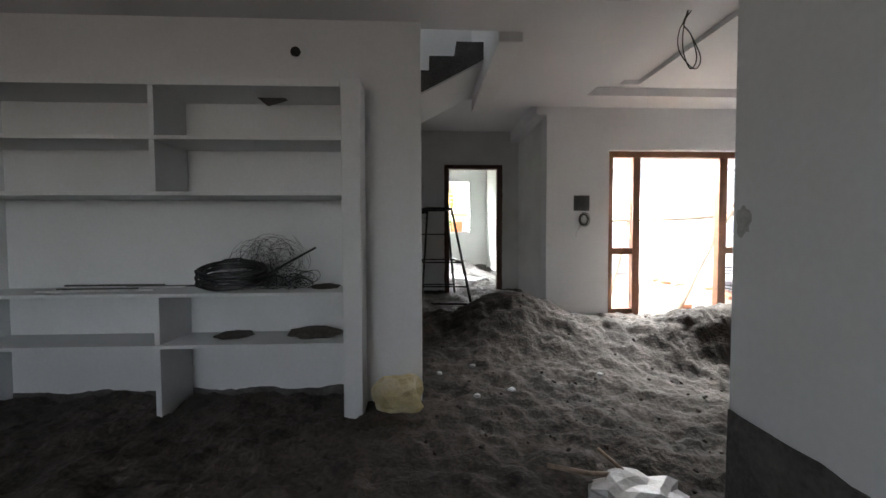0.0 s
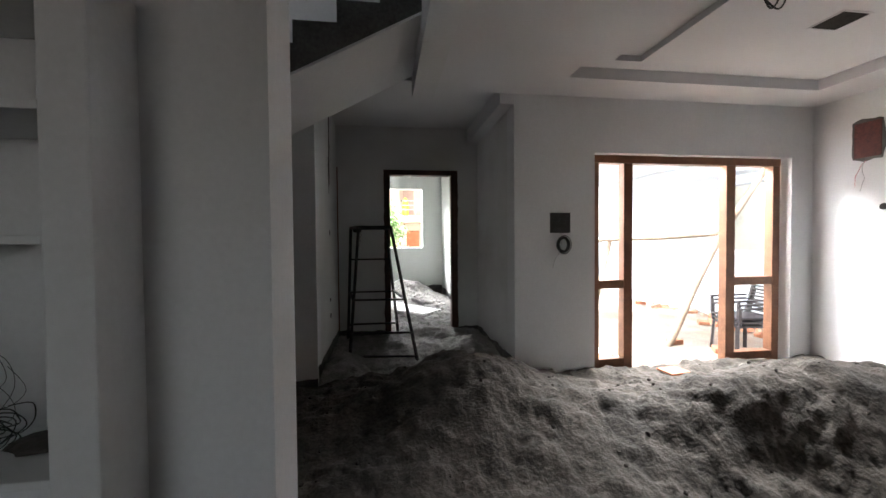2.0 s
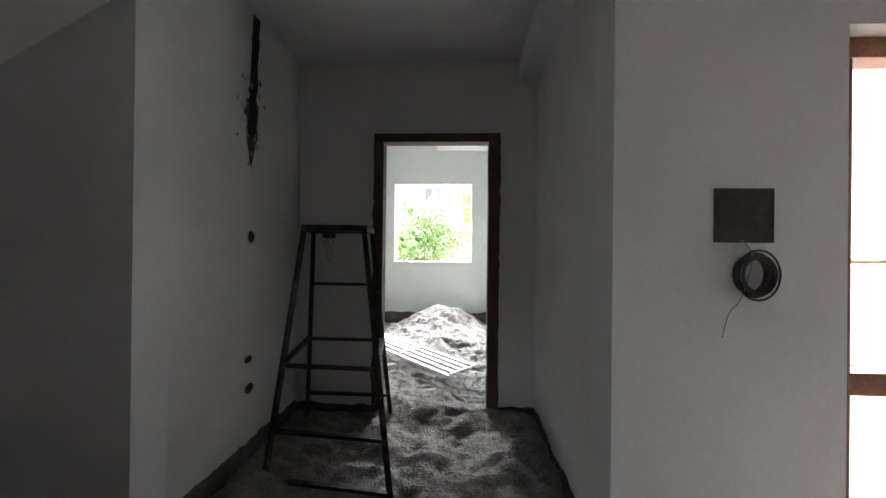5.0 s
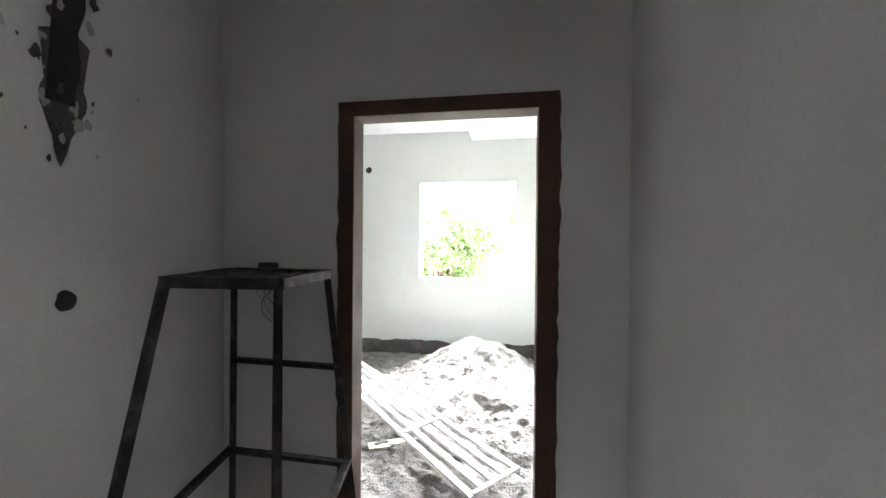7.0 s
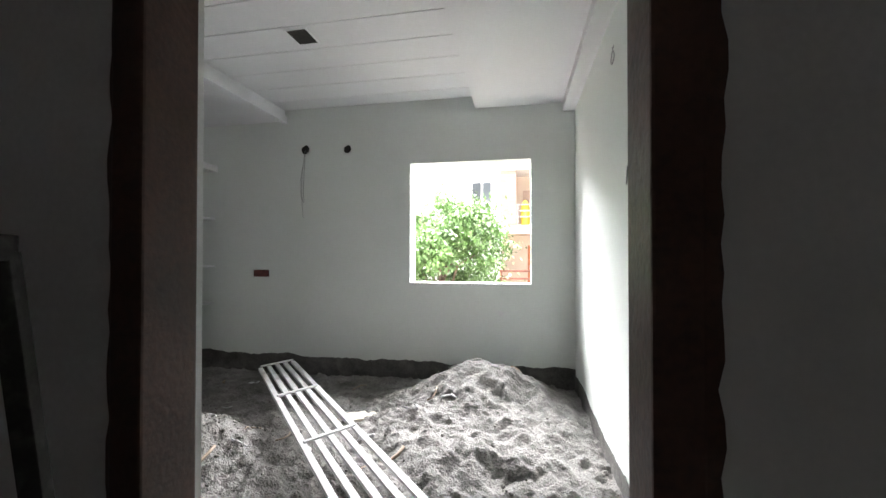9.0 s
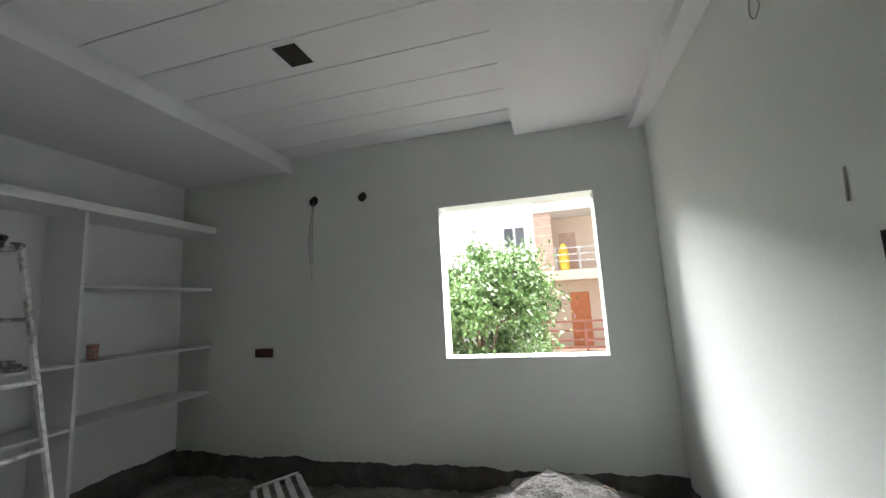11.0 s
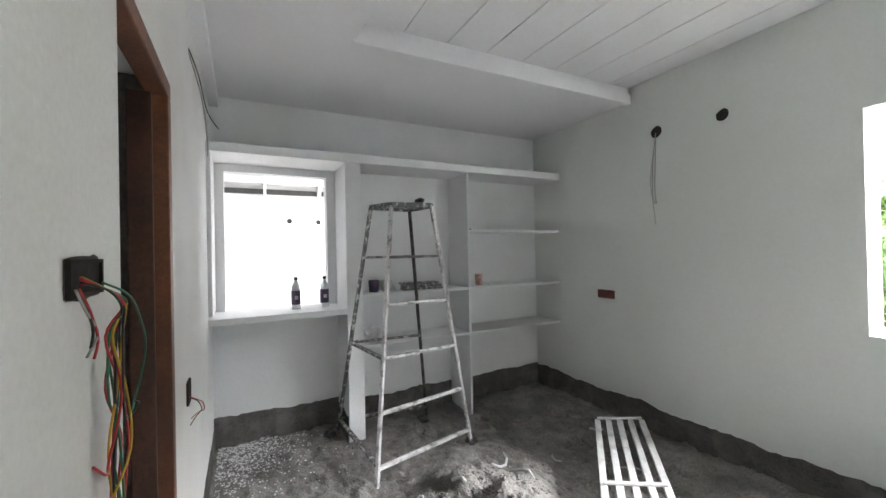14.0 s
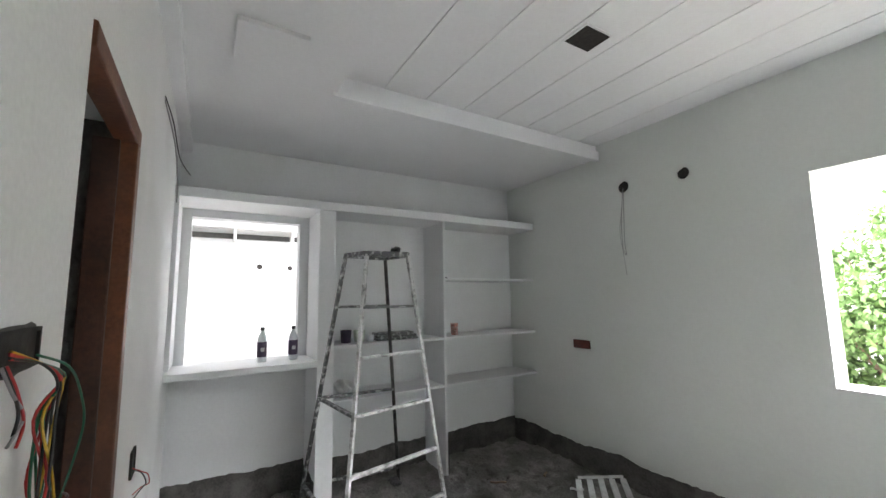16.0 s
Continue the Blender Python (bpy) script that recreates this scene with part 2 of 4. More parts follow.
def bumps(x, y, s=1.0):
    return (noise.noise(Vector((x * 3.1, y * 3.1, 0.3))) * 0.035 + noise.noise(Vector((x * 8.3, y * 8.3, 1.7))) * 0.02 + noise.noise(Vector((x * 21, y * 21, 4.1))) * 0.009 + (0.5 - abs(noise.noise(Vector((x * 5.2, y * 6.1, 7.7))))) * 0.02 + (0.5 - abs(noise.noise(Vector((x * 11.0, y * 14.5, 2.2))))) * 0.02 + noise.noise(Vector((x * 34, y * 37, 5.5))) * 0.007) * s


def hill(x, y, cx, cy, rx, ry, h):
    d = ((x - cx) / rx) ** 2 + ((y - cy) / ry) ** 2
    return h * math.exp(-d)


def ground_a(x, y):
    """Height of the loose sand in the hall and the passage."""
    z = -0.27 + 0.16 * min(max((y - 3.2) / 3.2, 0), 1)
    z += hill(x, y, 0.57, 5.05, 0.68, 0.6, 0.43)
    z += hill(x, y, 2.9, 4.55, 1.3, 0.42, 0.36) + hill(x, y, 4.2, 3.9, 0.9, 0.9, 0.2)
    z -= hill(x, y, 1.75, 3.9, 0.5, 0.5, 0.06) + hill(x, y, 2.8, 3.7, 1.1, 0.45, 0.2)
    z += hill(x, y, 0.95, 6.7, 0.28, 0.5, 0.1) + hill(x, y, -0.5, 6.1, 0.2, 0.5, 0.06)
    z += bumps(x, y, 1.5 + 0.5 * min(max(y - 5.4, 0), 1))
    f = min(max((y - 6.55) / 0.7, 0), 1)
    return z + (ground_b(x, y) - z) * f * f * (3 - 2 * f)


def ground_b(x, y):
    """Height of the sand in the bedroom."""
    z = -0.09
    z += hill(x, y, 0.3, 10.3, 0.6, 0.5, 0.38) + hill(x, y, 0.4, 9.3, 0.8, 0.8, 0.16)
    z += hill(x, y, -1.6, 8.9, 0.5, 0.45, 0.22) * (1 + 0.45 * noise.noise(Vector((x * 6, y * 6, 3.3))))
    z += hill(x, y, 0.3, 7.7, 0.7, 0.5, 0.08) + hill(x, y, 0.45, 7.2, 0.5, 0.3, 0.07)
    rough = 0.75 + 0.5 * hill(x, y, 0, 9.3, 1.6, 1.3, 1.0)
    crumbs = abs(noise.noise(Vector((x * 24, y * 26, 8.8)))) * 0.024 + noise.noise(Vector((x * 52, y * 55, 3.1))) * 0.011
    return z + bumps(x, y, 1.5) * rough + crumbs * (0.5 + 1.2 * hill(x, y, -1.4, 8.8, 0.9, 0.8, 1.0))


def sheet(name, x0, x1, y0, y1, step, fn, material, label):
    nx, ny = int((x1 - x0) / step), int((y1 - y0) / step)
    vs = [(x0 + (x1 - x0) * i / nx, y0 + (y1 - y0) * k / ny) for k in range(ny + 1) for i in range(nx + 1)]
    fs = [(k * (nx + 1) + i, k * (nx + 1) + i + 1, (k + 1) * (nx + 1) + i + 1, (k + 1) * (nx + 1) + i) for k in range(ny) for i in range(nx)]
    me = bpy.data.meshes.new(name)
    me.from_pydata([(x, y, fn(x, y)) for x, y in vs], [], fs)
    me.polygons.foreach_set("use_smooth", [True] * len(fs))
    me.materials.append(material)
    return tagged(new(name, me), label, "floor", kind="structure")


# ---- structure: hall ----
sheet("floor_hall", -4.2, R_X, -2.0, A_Y, 0.025, ground_a, SAND, "uneven floor of loose dark sand with mounds")
# Paler sand colour here stands for light falling through the bedroom door.
sheet("floor_passage", P_X0, P_X1, A_Y, S_Y0 + 0.06, 0.025, ground_a, SAND_PALE, "sandy passage floor trodden uneven, paler for the bedroom's light")
sheet("floor_bedroom", W_X - 0.02, E_X, S_Y0 + 0.06, N_Y, 0.016, ground_b, SAND_PALE, "dusty bedroom floor with heaps of pale sand")

# wall with the built-in shelves, its end standing free in the room
structure("wall_shelves", panel_wall("y", 3.3, 3.62, -4.2, -0.44, -0.6, 2.7, [(-3.4, -0.95, -0.4, 1.9)]), PLASTER, "white plastered wall with a built-in shelf niche")
structure("wall_shelves_back", box((-3.4, 3.45, -0.6), (-0.95, 3.615, 1.9)), PLASTER, "white plastered back of the shelf niche")
structure("wall_near", panel_wall("x", 0.53, 0.68, -2.0, 1.655, -0.6, 2.7), PLASTER, "grey-white plastered wall end beside the entry")
ragged_band("baseboard_near", ((0.526, -2.0), (0.526, 1.65)), -0.5, 0.88, (-1, 0), seed=3, amp=0.02)
structure("wall_south", panel_wall("y", -2.2, -2.0, -4.2, 4.8, -0.6, 2.7, [(-3.6, -1.4, 0.7, 2.1)]), PLASTER, "plain plastered wall")
# Unseen; concrete colour chosen so less light bounces under the stairs.
structure("wall_west", panel_wall("x", -4.4, -4.2, -2.2, 7.2, -0.6, 2.7), CONCRETE, "unseen side wall, coloured dark to cut bounced light")
# Unseen dark skin, added to keep the wall under the stairs dim.
structure("wall_shelves_rear", box((-4.19, 3.624, -0.6), (-0.6, 3.636, 2.59)), CONCRETE, "unseen dark skin added behind the shelf wall to cut bounced light")
structure("wall_east", panel_wall("x", R_X, R_X + 0.2, -2.2, A_Y + 0.25, -0.6, 2.85), PLASTER, "white plastered side wall of the hall")
structure("wall_window", panel_wall("y", A_Y, A_Y + 0.23, P_X1, R_X, -0.6, 2.85, [(2.03, 4.33, -0.6, 2.05)]), PLASTER, "white plastered wall with a wide door opening")
structure("wall_stairs", panel_wall("y", A_Y, A_Y + 0.2, -4.2, P_X0, -0.6, 5.2), PLASTER, "plastered wall under the stairs")
structure("wall_passage_left", panel_wall("x", P_X0 - 0.2, P_X0, A_Y + 0.2, S_Y0 + 0.05, -0.6, 2.8), PLASTER_IN, "plastered passage wall with a chased slot")
structure("wall_passage_right", panel_wall("x", P_X1, P_X1 + 0.2, A_Y + 0.23, S_Y0 + 0.05, -0.6, 2.8), PLASTER_IN, "plastered passage wall")
structure("wall_door", panel_wall("y", S_Y0, S_Y1, W_X - 0.2, E_X + 0.2, -0.6, 3.3, [(-0.07, 0.89, -0.6, 2.12), (-1.33, -0.67, -0.6, 2.17)]), PLASTER_IN, "plastered wall with two door openings")

# ceilings
CZ = 2.60


def slab(name, rects, z0, z1, label):
    bm = bmesh.new()
    for x0, x1, y0, y1 in rects:
        put_box(bm, (x0, y0, z0), (x1, y1, z1))
    return structure(name, bm, CEIL, label)


# lower border of the hall ceiling round a raised tray
slab("ceiling_border", [(-4.2, 0.2, -2.0, 3.62), (0.2, 1.75, -2.0, 4.9), (1.75, 1.98, -2.0, 3.3), (1.75, 1.98, 4.84, 4.9), (1.98, 3.8, -2.0, 4.9), (0.2, 1.54, 4.9, A_Y), (1.54, R_X, 5.2, A_Y), (4.1, R_X, -2.0, 5.2), (3.8, 4.1, -2.0, 1.5)], CZ, CZ + 0.1, "white gypsum ceiling with a sunk groove round a panel")
slab("ceiling_tray", [(1.5, 4.2, 1.4, 5.3)], CZ + 0.1, CZ + 0.2, "white backing of the ceiling groove")
slab("ceiling_groove", [(1.751, 1.979, 3.301, 4.839)], CZ + 0.045, CZ + 0.098, "shallow groove in the white gypsum ceiling")
slab("ceiling_passage", [(P_X0, P_X1, A_Y, S_Y0)], 2.68, 2.78, "white plastered passage ceiling")
slab("ceiling_passage_beam", [(1.05, P_X1, A_Y - 0.001, S_Y0)], 2.5, 2.679, "plastered beam along the passage ceiling")
slab("ceiling_roof_passage", [(-4.2, 1.4, A_Y + 0.21, S_Y0)], 2.8, 2.95, "concrete roof over the passage")
slab("ceiling_beam", [(-4.2, 0.9, 3.0, 3.4)], 2.42, 2.6, "white plastered ceiling beam")

# window wall frame
def win_frame():
    y0, y1 = 5.73, 5.83
    t = thing("window_1", (3.15, 5.78, -0.15), "brown wooden door and window frame without glass", "window frame")
    t["kind"] = "structure"
    for x0, x1 in ((2.04, 2.13), (2.41, 2.51), (3.62, 3.73), (4.2, 4.29)):
        part("post", box((x0, y0, -0.2), (x1, y1, 1.97), 0.006), WOOD_WIN, t)
    part("head", box((2.035, y0 - 0.004, 1.97), (4.295, y1 + 0.004, 2.05), 0.006), WOOD_WIN, t)
    for x0, x1 in ((2.13, 2.41), (3.73, 4.2)):
        part("rail", box((x0, y0 + 0.005, 0.66), (x1, y1 - 0.005, 0.75), 0.006), WOOD_WIN, t)
        part("sill", box((x0, y0 + 0.005, -0.17), (x1, y1 - 0.005, -0.08), 0.006), WOOD_WIN, t)
    return t


win_frame()

# bedroom shell
structure("wall_north", panel_wall("y", N_Y, N_Y + 0.22, W_X - 0.2, E_X + 0.2, -0.6, 3.3, [(-0.545, 0.768, 1.01, 2.333)]), GREEN, "pale green painted wall with an open window hole")
structure("wall_east_bedroom", panel_wall("x", E_X, E_X + 0.2, S_Y1, N_Y, -0.6, 3.3), GREEN, "pale green painted side wall")
structure("wall_west_bedroom", panel_wall("x", W_X - 0.13, W_X, S_Y1, N_Y, -0.6, 3.3, [(7.5, 8.35, 1.06, 2.27)]), PLASTER, "white plastered wall with an opening behind the shelves")
slab("ceiling_bedroom_border", [(W_X, -2.09, S_Y1, N_Y), (-2.09, 0.18, S_Y1, 8.29), (0.18, 1.09, S_Y1, N_Y)], 2.9, 3.05, "white gypsum border of the bedroom ceiling")
slab("ceiling_bedroom_cornice", [(1.09, E_X, S_Y1, N_Y), (W_X, 1.09, S_Y1, 7.47)], 2.81, 3.05, "white plastered cornice of the bedroom")


def planks():
    bm = bmesh.new()
    ys = [8.29 + 0.33 * i for i in range(9)]
    for a, b in zip(ys, ys[1:]):
        b = min(b, N_Y)
        if b - a > 0.02:
            put_box(bm, (-2.15, a + 0.004, 3.03), (0.25, b - 0.004, 3.06))
    put_box(bm, (-2.2, 8.2, 3.062), (0.3, N_Y, 3.1))
    return structure("ceiling_bedroom_planks", bm, CEIL, "white plank-jointed bedroom ceiling")


planks()
structure("trim_ceiling_lip", box((-2.11, 8.27, 2.875), (-2.06, N_Y, 2.965), 0.004), CEIL, "white lip along the ceiling tray")
# loft of the next room, seen through the opening
# Unseen slab, added so sun and sky don't overlight the wall below.
structure("roof_next_room", box((-5.6, 6.0, 3.31), (W_X - 0.21, 11.0, 3.45)), CEIL, "unseen slab added to keep sun and sky off the next room")
structure("wall_next_room", box((-5.6, 6.0, -0.6), (-5.5, 11.0, 3.3)), PLASTER, "white wall of the next room")

# bedroom built-in shelves
def bed_shelves():
    t = thing("built_in_shelf", (-3.2, 9.1, 0), "white built-in masonry shelf unit with dusty boards", "shelf")
    x1 = -3.03
    part("top_slab", box((W_X, S_Y1, 2.335), (x1 + 0.03, N_Y, 2.41), 0.006), PLASTER, t)
    part("pillar", box((W_X, 8.43, -0.2), (x1, 8.57, 2.334), 0.006), PLASTER, t)
    part("divider", box((W_X, 9.645, -0.2), (x1, 9.67, 2.334), 0.003), PLASTER, t)
    part("side_panel", box((W_X, S_Y1, 1.1), (x1, 7.43, 2.334), 0.003), PLASTER, t)
    part("counter", box((W_X - 0.1, S_Y1, 1.03), (x1 + 0.03, 8.429, 1.08), 0.005), PLASTER, t)
    for y0, y1, zz in ((9.671, N_Y, (1.745, 1.165, 0.715)), (8.571, 9.644, (1.165, 0.715))):
        for z in zz:
            part("shelf_board", box((W_X, y0, z), (x1 - 0.005, y1, z + 0.022), 0.004), PLASTER, t)
    return t


bed_shelves()


# hall shelf unit
def hall_shelves():
    t = thing("built_in_shelf", (-2.2, 3.3, -0.3), "white plastered built-in shelf unit with open bays", "shelf")
    y0, y1 = 3.08, 3.45
    part("upright", box((-0.955, y0, -0.45), (-0.83, 3.299, 1.94), 0.008), PLASTER, t)
    part("top_board", box((-3.398, y0, 1.884), (-0.957, y1 - 0.002, 1.94), 0.004), PLASTER, t)
    for z in (1.545, 1.19, 0.535, 0.2):
        part("shelf_board", box((-3.4, y0 + 0.005, z), (-0.956, y1 - 0.01, z + 0.025), 0.004), PLASTER, t)
    for z0, z1 in ((1.216, 1.544), (1.571, 1.899), (-0.45, 0.199), (0.226, 0.534)):
        part("divider", box((-2.16, y0 + 0.01, z0), (-2.125, y1 - 0.01, z1), 0.003), PLASTER, t)
    return t


hall_shelves()


# stairs
def stairs():
    t = thing("staircase", (-1.5, 5.1, 0), "rough concrete stair flight with plastered underside", "stairs")
    k = 0.53
    y0, y1 = 4.6, A_Y - 0.004
    zl = lambda x: 2.31 + k * (x + 0.57)
    bm = bmesh.new()
    a = [(x, zl(x)) for x in (-4.1, 0.2)]
    vs = []
    for y in (y0 + 0.006, y1):
        vs.append([bm.verts.new((a[0][0], y, a[0][1])), bm.verts.new((a[1][0], y, a[1][1])), bm.verts.new((a[1][0], y, a[1][1] + 0.02)), bm.verts.new((a[0][0], y, a[0][1] + 0.02))])
    for i in range(4):
        j = (i + 1) % 4
        bm.faces.new((vs[0][i], vs[0][j], vs[1][j], vs[1][i]))
    bm.faces.new(vs[0])
    bm.faces.new(vs[1][::-1])
    part("soffit", bm, PLASTER, t, "white plastered underside")
    going, n = 0.28, 16
    prof = []
    for i in range(n):
        x0 = 0.2 - going * (i + 1)
        z = zl(x0 + going) + 0.2
        prof.append((x0, x0 + going, z))
    for x0, x1, z in prof:
        bm = bmesh.new()
        ring = [(x0, zl(x0) + 0.021), (x1, zl(x1) + 0.021), (x1, z), (x0, z)]
        f = [[bm.verts.new((x, y, zz)) for x, zz in ring] for y in (y0, y1)]
        for i in range(4):
            j = (i + 1) % 4
            bm.faces.new((f[0][i], f[0][j], f[1][j], f[1][i]))
        bm.faces.new(f[0])
        bm.faces.new(f[1][::-1])
        part("step", bm, CONCRETE, t, "bare rough concrete step")


stairs()
structure("wall_stairwell", panel_wall("y", A_Y, A_Y + 0.2, P_X0, 0.4, 2.79, 5.2), PLASTER, "white wall of the stairwell above")
# Second rectangle is an unseen slab, added to stop light falling under the stairs.
slab("ceiling_stairwell", [(-4.2, 0.2, 3.62, 3.75), (-4.2, -0.95, 3.75, 4.6)], CZ, 3.0, "edge of the stairwell and an added slab that limits its light")


# doors
def door_frame(name, x0, x1, ztop, y0, y1, w, material, label):
    t = thing(name, ((x0 + x1) / 2, (y0 + y1) / 2, -0.15), label, "door frame")
    t["kind"] = "structure"
    part("jamb", box((x0 - w, y0, -0.3), (x0, y1, ztop), 0.005), material, t)
    part("jamb", box((x1, y0, -0.3), (x1 + w, y1, ztop), 0.005), material, t)
    part("head", box((x0 - w, y0, ztop), (x1 + w, y1, ztop + w), 0.005), material, t)
    return t


door_frame("door_1", 0.0, 0.82, 2.05, S_Y0 - 0.012, S_Y0 + 0.11, 0.068, WOOD_DARK, "dark brown wooden door frame, no leaf")
def side_door_frame():
    """The second door's frame: one jamb stands back in the rough reveal, the other flush with the paint."""
    t = thing("door_2", (-1.0, S_Y1 - 0.02, -0.15), "brown wooden frame of the second door, no leaf", "door frame")
    t["kind"] = "structure"
    y0, y1 = S_Y1 - 0.057, S_Y1 + 0.008
    part("jamb", box((-1.328, y0, -0.3), (-1.27, y1, 2.11), 0.005), WOOD, t)
    part("stop", box((-1.269, y0 - 0.05, -0.3), (-1.25, y0 + 0.02, 2.11), 0.004), WOOD_DARK, t)
    part("jamb", box((-0.73, y0 - 0.09, -0.3), (-0.672, y0 - 0.03, 2.11), 0.005), WOOD, t)
    part("head", box((-1.328, y0, 2.111), (-0.672, y1, 2.168), 0.005), WOOD, t)


side_door_frame()
structure("trim_door_reveal", box((-1.329, S_Y0, -0.3), (-1.275, S_Y1 - 0.058, 2.168)), CONCRETE, "rough dark cement reveal of the second door")
structure("wall_bath", box((-1.6, 6.0, -0.6), (-1.5, S_Y0, 3.3)), PLASTER, "dark wall behind the second door")


# ---- yard ----
sheet("ground", -400, 400, -400, 400, 40, lambda x, y: -0.65, EARTH, "bare earth reaching into the distance")
sheet("ground_yard", 1.5, 14, A_Y + 0.1, 14, 0.1, lambda x, y: -0.33 + 0.04 * noise.noise(Vector((x * 2, y * 2, 0))) + 0.2 * math.exp(-((y - 8.9) / 0.35) ** 2) * (0.6 + 0.6 * noise.noise(Vector((x * 2.3, y * 3, 1)))) + 0.14 * math.exp(-((y - 5.7) / 0.5) ** 2), EARTH, "rough earth of the yard")


# ---- stairwell above and edges ----
# South wall, west wall and cover are added unseen to hold back sky light.
structure("wall_stairwell_south", panel_wall("y", 3.62, 3.75, -4.2, 0.4, 3.001, 5.2), PLASTER, "white wall of the stairwell above")
structure("wall_stairwell_east", panel_wall("x", 0.201, 0.4, 3.76, A_Y, 2.52, 5.2), PLASTER, "white edge wall of the stairwell")
# Its opening is added too, to light the wall behind the stairs.
structure("wall_stairwell_west", panel_wall("x", -4.4, -4.201, 3.62, A_Y + 0.2, 2.71, 5.2, [(4.0, 5.4, 3.0, 4.6)]), PLASTER, "white wall of the stairwell above")
slab("ceiling_stairwell_top", [(-4.4, 0.4, 3.62, A_Y + 0.2)], 5.201, 5.3, "unseen white cover added to hold sky light out of the stairwell")
structure("roof", box((-4.4, -2.2, 2.86), (4.8, 3.6, 3.0)), CEIL, "flat concrete roof over the hall")
structure("roof_window_side", box((0.41, 3.6, 2.86), (4.8, A_Y + 0.23, 3.0)), CEIL, "flat concrete roof over the hall")
# Drawn longer than the real portico to keep sky light off the yard.
structure("roof_portico", box((1.42, A_Y + 0.235, 2.86), (6.3, 12.3, 3.0)), CEIL, "white plastered ceiling slab over the portico, lengthened to shade the yard")
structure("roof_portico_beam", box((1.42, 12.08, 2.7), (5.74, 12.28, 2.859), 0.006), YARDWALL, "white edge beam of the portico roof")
structure("roof_bedroom", box((W_X - 0.2, S_Y0, 3.31), (E_X + 0.2, N_Y + 0.22, 3.45)), CEIL, "flat concrete roof over the bedroom")
# bare cement at wall feet
ragged_band("baseboard_bedroom_north", ((W_X, N_Y), (E_X, N_Y)), -0.3, 0.44, (0, -1), seed=5)
ragged_band("baseboard_bedroom_east", ((E_X, S_Y1), (E_X, N_Y)), -0.3, 0.40, (-1, 0), seed=6)
ragged_band("baseboard_bedroom_west", ((W_X, 8.57), (W_X, N_Y)), -0.3, 0.46, (1, 0), seed=7)
ragged_band("baseboard_bedroom_counter", ((W_X, S_Y1), (W_X, 8.43)), -0.3, 0.50, (1, 0), seed=8)
ragged_band("baseboard_bedroom_south", ((-1.34, S_Y1), (W_X, S_Y1)), -0.3, 0.42, (0, 1), seed=9)
ragged_band("baseboard_bedroom_divider", ((-3.03, 9.671), (W_X, 9.671)), -0.3, 0.44, (0, 1), seed=10)
ragged_band("baseboard_bedroom_pillar", ((W_X, 8.43), (-3.03, 8.43)), -0.3, 0.44, (0, -1), seed=17)
ragged_band("baseboard_passage_right", ((P_X1, A_Y), (P_X1, S_Y0)), -0.4, 0.40, (-1, 0), seed=11)
ragged_band("baseboard_passage_left", ((P_X0, A_Y), (P_X0, S_Y0)), -0.4, 0.42, (1, 0), seed=12)
ragged_band("baseboard_passage_end", ((P_X0, S_Y0), (-0.07, S_Y0)), -0.4, 0.40, (0, -1), seed=13)
ragged_band("baseboard_passage_corner", ((0.9, S_Y0), (P_X1, S_Y0)), -0.4, 0.40, (0, -1), seed=14)
ragged_band("baseboard_stairs", ((-4.2, A_Y), (P_X0, A_Y)), -0.5, 0.42, (0, -1), seed=15)
ragged_band("baseboard_shelf", ((-3.4, 3.45), (-0.95, 3.45)), -0.5, 0.30, (0, -1), seed=16)
# torn plaster round the entry frame
def torn_edge(name, x, z0, z1, w, seed):
    rnd = random.Random(seed)
    bm = bmesh.new()
    prev = None
    n = 60
    for i in range(n + 1):
        z = z0 + (z1 - z0) * i / n
        o = w * (0.4 + 0.6 * abs(noise.noise(Vector((seed * 3.3, z * 7, 0))))) + rnd.uniform(0, 0.006)
        cur = [bm.verts.new((x, S_Y0 - 0.006, z)), bm.verts.new((x + o, S_Y0 - 0.003, z))]
        if prev:
            bm.faces.new((prev[0], prev[1], cur[1], cur[0]))
        prev = cur
    return tagged(part(name, bm, WOOD_DARK), "torn dark edge round the door frame", "trim", kind="structure")


torn_edge("trim_door_right", 0.888, -0.2, 2.12, 0.035, 2)
torn_edge("trim_door_left", -0.068, -0.2, 2.12, -0.03, 4)


# ---- ladders ----
def ladder(tops, feet, rungs, material, label, w=0.027, painted=None):
    """A four-legged step stool: legs from tops to feet, rungs as (leg, leg, share of the way down)."""
    tops, feet = [Vector(p) for p in tops], [Vector(p) for p in feet]
    base = sum(feet, Vector()) / 4
    t = thing("step_ladder", base, label, "ladder", "step ladders")
    front = painted or material
    for k, (a, b) in enumerate(zip(tops, feet)):
        part("leg", bar(a, b, w, w), front if k in (1, 2) else IRON if k == 3 else material, t)
    at = lambda i, f: tops[i].lerp(feet[i], f)
    for i, j, f in rungs:
        part("rung", bar(at(i, f), at(j, f), 0.032, 0.02), front if (i, j) == (1, 2) and f > 0.3 else material, t)
    z = tops[0].z
    for i, j in ((0, 1), (1, 2), (2, 3), (3, 0)):
        part("platform_edge", bar(tops[i] + Vector((0, 0, 0.006)), tops[j] + Vector((0, 0, 0.006)), 0.036, 0.036), material, t)
    for k in range(6):
        f = (k + 0.5) / 6
        a, b = tops[0].lerp(tops[1], f), tops[3].lerp(tops[2], f)
        part("platform_slat", bar(a + Vector((0, 0, 0.012)), b + Vector((0, 0, 0.012)), 0.016, 0.01, 0), material, t)
    return t


